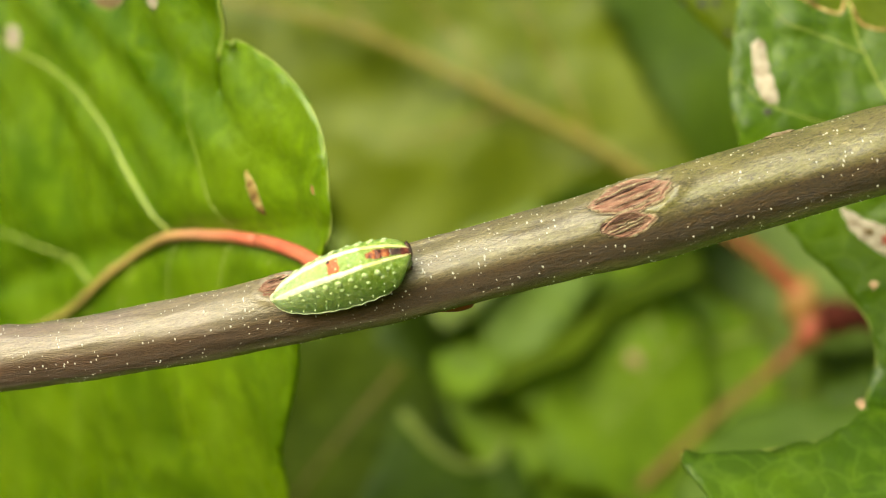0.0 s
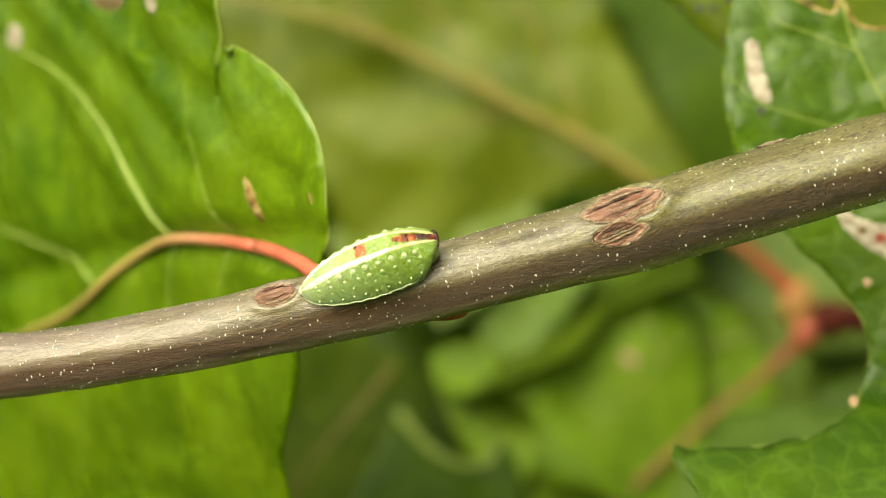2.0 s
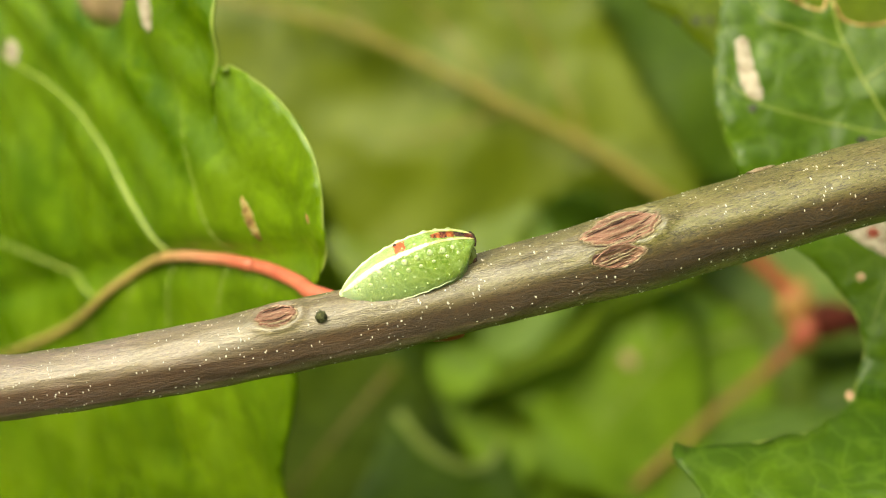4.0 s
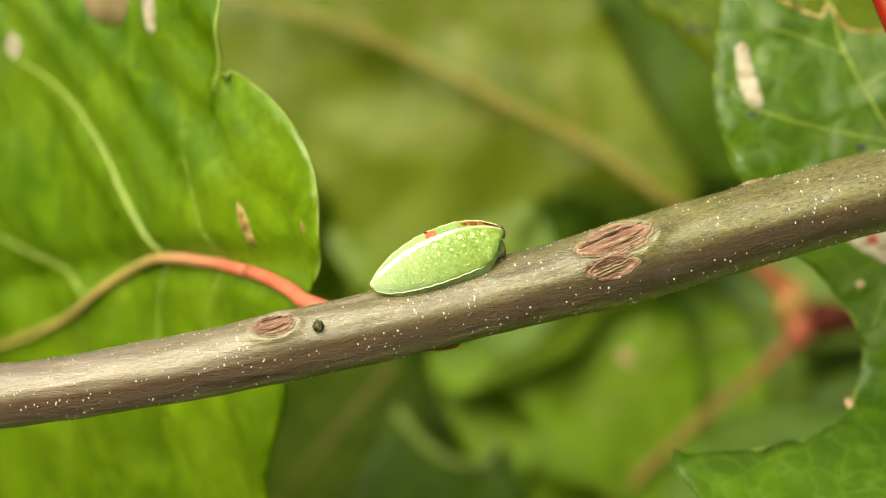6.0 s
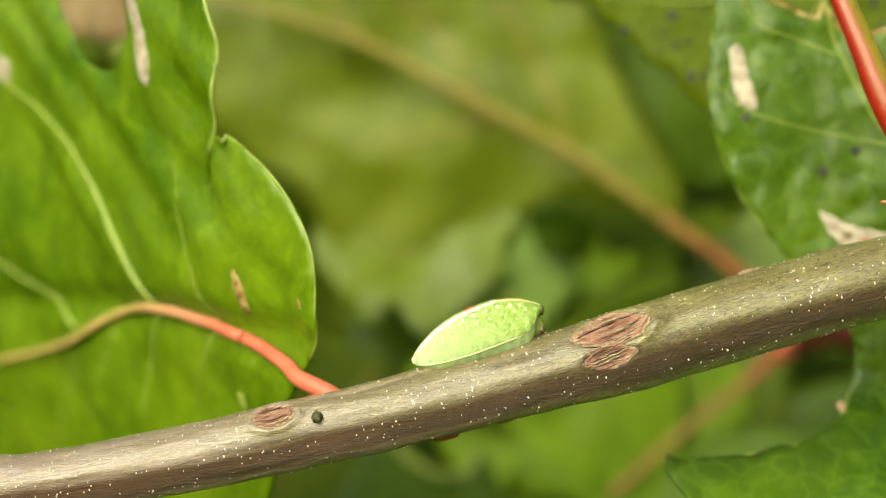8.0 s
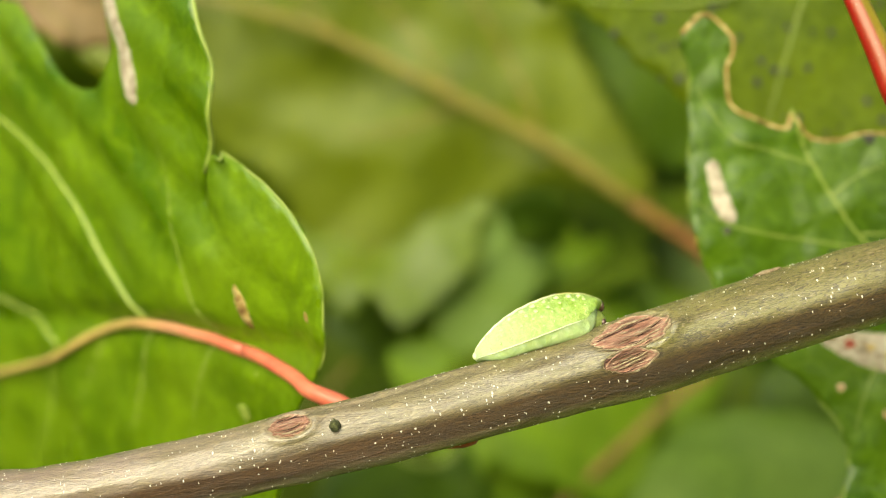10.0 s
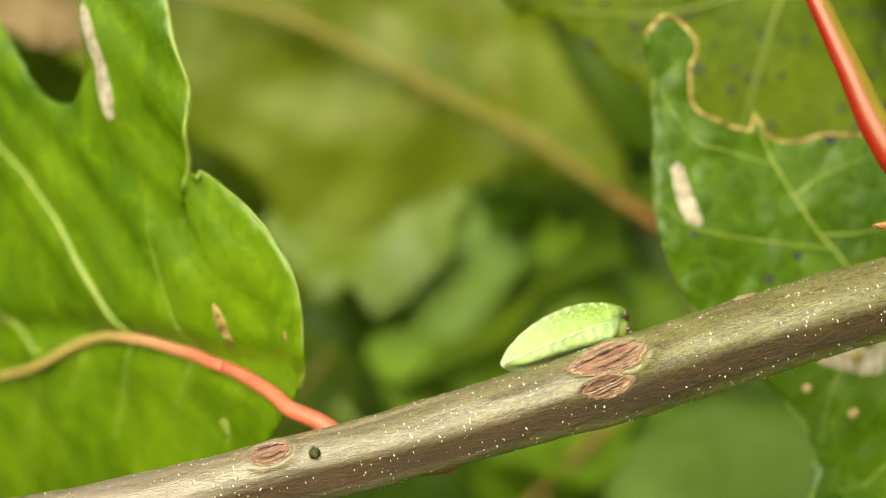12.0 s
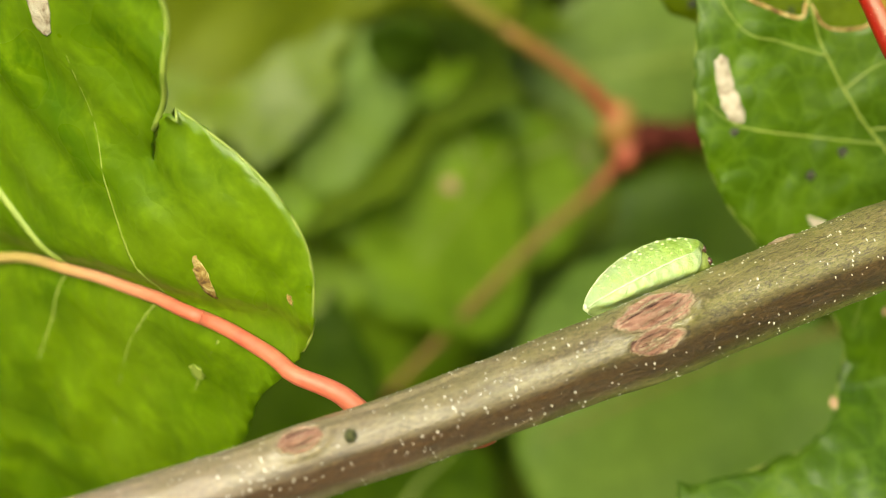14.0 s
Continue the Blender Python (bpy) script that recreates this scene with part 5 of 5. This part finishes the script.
part("fine_wart_speckle", small, WART, caterpillar, "tiny pale warts", "stuff")
part("wart_pit_speckle", pits, WART_PIT, caterpillar, "green pits on the warts", "stuff")
bm = bmesh.new()
blob(bm, Matrix.Translation(body_point(0.455, 1, 0.13, 0.03)) @ Matrix.Diagonal((0.13 * MM, 0.13 * MM, 0.07 * MM, 1)), 6, 8, 0.3)
part("black_dot", bm, HEAD_DARK, caterpillar, "black dot on the red mark")

# ---- what moves ----
TWIG_ROWS = [
    (0, 0.00159, 0.00149, -0.00709, -0.01, 0.66, -1.80),
    (0.5, 0.00164, 0.00142, -0.00710, -0.12, 0.31, -1.64),
    (1, 0.00160, 0.00080, -0.00714, 0.07, 0.36, -1.78),
    (1.5, 0.00157, 0.00124, -0.00711, 0.07, 0.44, -2.04),
    (2, 0.00162, 0.00193, -0.00711, -0.74, 0.09, -2.51),
    (2.5, 0.00169, 0.00341, -0.00720, -2.18, -0.27, -2.44),
    (3, 0.00168, 0.00328, -0.00714, -1.83, -0.21, -2.39),
    (3.2, 0.00166, 0.00254, -0.00717, -1.92, -0.05, -0.07),
    (5.3, 0.00167, 0.00291, -0.00715, -2.50, 0.46, 3.10),
    (5.5, 0.00167, 0.00267, -0.00725, -3.33, -0.13, 2.74),
    (6, 0.00167, 0.00228, -0.00720, -3.05, 0.22, 2.40),
    (6.5, 0.00172, 0.00360, -0.00735, -4.14, -0.14, 2.61),
    (7, 0.00163, 0.00223, -0.00732, -3.41, -0.02, 2.24),
    (7.5, 0.00172, 0.00381, -0.00745, -5.08, -0.53, 1.61),
    (8, 0.00187, 0.00442, -0.00808, -8.47, -1.00, 0.05),
    (8.2, 0.00172, 0.00213, -0.00826, -9.64, -0.30, -0.23),
    (10.3, 0.00182, 0.00096, -0.00726, -10.36, -0.24, -1.13),
    (10.5, 0.00176, 0.00056, -0.00728, -10.42, -0.47, -1.59),
    (11, 0.00174, 0.00046, -0.00723, -10.94, -0.33, -2.09),
    (11.5, 0.00186, 0.00123, -0.00767, -13.22, -0.64, -2.60),
    (12, 0.00185, 0.00110, -0.00749, -12.86, -0.33, -2.74),
    (12.5, 0.00200, 0.00264, -0.00784, -14.11, 0.03, -3.59),
    (13, 0.00215, 0.00605, -0.00856, -15.21, 0.37, -5.83),
    (13.5, 0.00319, 0.00724, -0.00993, -19.20, -0.69, -6.67),
    (14, 0.00344, 0.00585, -0.00949, -21.09, -1.14, -3.03),
]
FRONT_LEAF_ROWS = [
    (0, -0.02014, 0.01532, 0.00240, -0.86, 0.29, 0.28),
    (0.5, -0.02007, 0.01491, 0.00228, -0.28, -0.08, 0.46),
    (1, -0.02004, 0.01476, 0.00230, -0.38, 0.14, 0.03),
    (1.5, -0.02013, 0.01538, 0.00232, -0.89, 0.03, -0.04),
    (2, -0.01981, 0.01532, 0.00222, -0.17, -0.20, -0.45),
    (2.5, -0.01966, 0.01587, 0.00215, 0.43, -0.28, -1.14),
    (3, -0.01972, 0.01564, 0.00212, -0.06, -0.41, -0.95),
    (5.5, -0.01996, 0.01409, 0.00212, -0.39, 0.90, -0.12),
    (6, -0.01984, 0.01377, 0.00228, -1.05, 1.70, -0.02),
    (6.5, -0.01963, 0.01391, 0.00192, -0.96, 1.15, 0.14),
    (7, -0.01985, 0.01360, 0.00205, -0.71, 1.56, 0.05),
    (7.5, -0.01923, 0.01334, 0.00206, -0.63, 1.92, -0.69),
    (8, -0.01951, 0.01417, 0.00207, 0.77, 1.86, -0.64),
    (10.5, -0.02048, 0.01433, 0.00214, 0.29, 0.84, 1.27),
    (11, -0.02048, 0.01415, 0.00241, 0.05, 1.32, 1.16),
    (11.5, -0.02035, 0.01383, 0.00238, 0.86, 0.94, 0.84),
    (12, -0.02032, 0.01390, 0.00239, 0.18, 0.91, 0.60),
    (12.5, -0.01998, 0.01471, 0.00254, 1.24, 1.76, 0.60),
    (13, -0.01859, 0.01721, 0.00261, 0.56, 4.32, -1.08),
    (13.5, -0.01878, 0.01811, 0.00199, 4.86, 3.69, 2.64),
    (14, -0.01933, 0.01760, 0.00110, 5.17, 1.21, 3.92),
]
CHEWED_LEAF_ROWS = [
    (0, 0.02836, 0.01886, 0.00017, 1.16, 2.50, -0.74),
    (0.5, 0.02821, 0.01899, 0.00037, 0.69, 2.11, -2.73),
    (1, 0.02846, 0.01859, 0.00049, 0.70, 2.04, -2.13),
    (1.5, 0.02849, 0.01895, 0.00037, 1.18, 2.02, -0.44),
    (2, 0.02842, 0.01945, 0.00102, 0.82, 2.03, -2.71),
    (2.5, 0.02831, 0.02028, 0.00238, 0.75, 1.70, -2.74),
    (3, 0.02821, 0.02015, 0.00211, 0.63, 1.55, -2.13),
    (5.5, 0.02802, 0.01821, 0.00306, -0.19, 0.87, -0.46),
    (6, 0.02825, 0.01793, 0.00255, -0.49, 1.12, -0.54),
    (6.5, 0.02766, 0.01862, 0.00333, -1.54, 0.76, -2.06),
    (7, 0.02771, 0.01771, 0.00281, -0.88, 0.38, -0.51),
    (7.5, 0.02756, 0.01860, 0.00428, -0.86, -0.17, -2.09),
    (8, 0.02802, 0.01914, 0.00747, -0.55, 0.07, -1.87),
    (8.2, 0.02864, 0.01812, 0.00847, -1.10, 1.60, -2.81),
    (10.3, 0.02651, 0.01940, -0.00156, -1.59, -3.08, 1.83),
    (10.5, 0.02614, 0.01835, -0.00148, -2.25, -2.93, 3.01),
    (11, 0.02616, 0.01828, -0.00120, -2.06, -2.98, 3.67),
    (11.5, 0.02601, 0.01781, 0.00073, -1.69, -3.42, 4.24),
    (12, 0.02604, 0.01787, -0.00011, -2.28, -3.29, 4.00),
    (12.5, 0.02586, 0.01815, 0.00040, -1.30, -3.11, 4.51),
    (13, 0.02631, 0.01918, -0.00058, -0.45, -2.52, 1.35),
    (13.5, 0.03000, 0.02224, 0.00030, 2.68, -1.33, -3.79),
    (14, 0.03051, 0.02232, -0.00061, 2.07, -3.07, -5.69),
]
# seconds, place of the body's middle along the twig (mm in x), angle round it, turn against the twig, lift of the belly (mm), roll about its own length
CRAWL = [
    (0, -7.3, 18, 3.5, 0, 0), (0.5, -6.7, 20, 3.5, 0, 0), (1, -6.3, 23, 3.5, 0, 0), (1.5, -5.7, 26, 3.5, 0, 0), (2, -5.0, 30, 4, 0, 0), (2.5, -4.6, 33, 4, 0, 0),
    (3, -3.9, 37, 4, 0, 1), (5.5, -0.6, 63, 4, 0, 8), (6, -0.1, 68, 4, 0, 9), (6.5, 0.5, 73, 4, 0, 9), (7, 1.3, 78, 4, 0, 9), (7.5, 2.2, 82, 4, 0, 9),
    (8, 2.8, 86, 4, -0.05, 8), (8.2, 3.2, 87, 4, -0.05, 7), (10.5, 6.7, 102, 2, 0.15, -2), (11, 7.6, 104, 2, 0.2, -3), (11.5, 8.2, 106, 2, 0.2, -4), (12, 9.2, 108, 2, 0.25, -5),
    (12.5, 10.2, 109, 2, 0.25, -6), (13, 10.8, 111, 2, 0.25, -7), (13.5, 11.5, 112, 2, 0.25, -8), (14, 12.6, 112, 2, 0.25, -8),
]


def on_bark(x, degrees, turn, lift, roll):
    """The pose of a crawling thing on the twig, in the twig's space."""
    c, way, r = axis(x)
    out = around(x, degrees)
    place = (c + out * (r + 0.16 + lift)) * MM - TWIG_PIVOT
    m = Matrix((way, out.cross(way), out)).transposed().to_4x4()
    return Matrix.Translation(place) @ m @ pose(0, 0, 0, roll, 0, turn)


def motions():
    twig_rows = [(t, pose(*p)) for t, *p in TWIG_ROWS]
    walk(twig, twig_rows)
    walk(pellet, twig_rows)
    at = dict(twig_rows)
    walk(caterpillar, [(t, at[t] @ on_bark(x, a, turn, lift, roll)) for t, x, a, turn, lift, roll in CRAWL])
    walk(front_leaf, [(t, pose(*p)) for t, *p in FRONT_LEAF_ROWS])
    walk(chewed_leaf, [(t, pose(*p)) for t, *p in CHEWED_LEAF_ROWS])


motions()
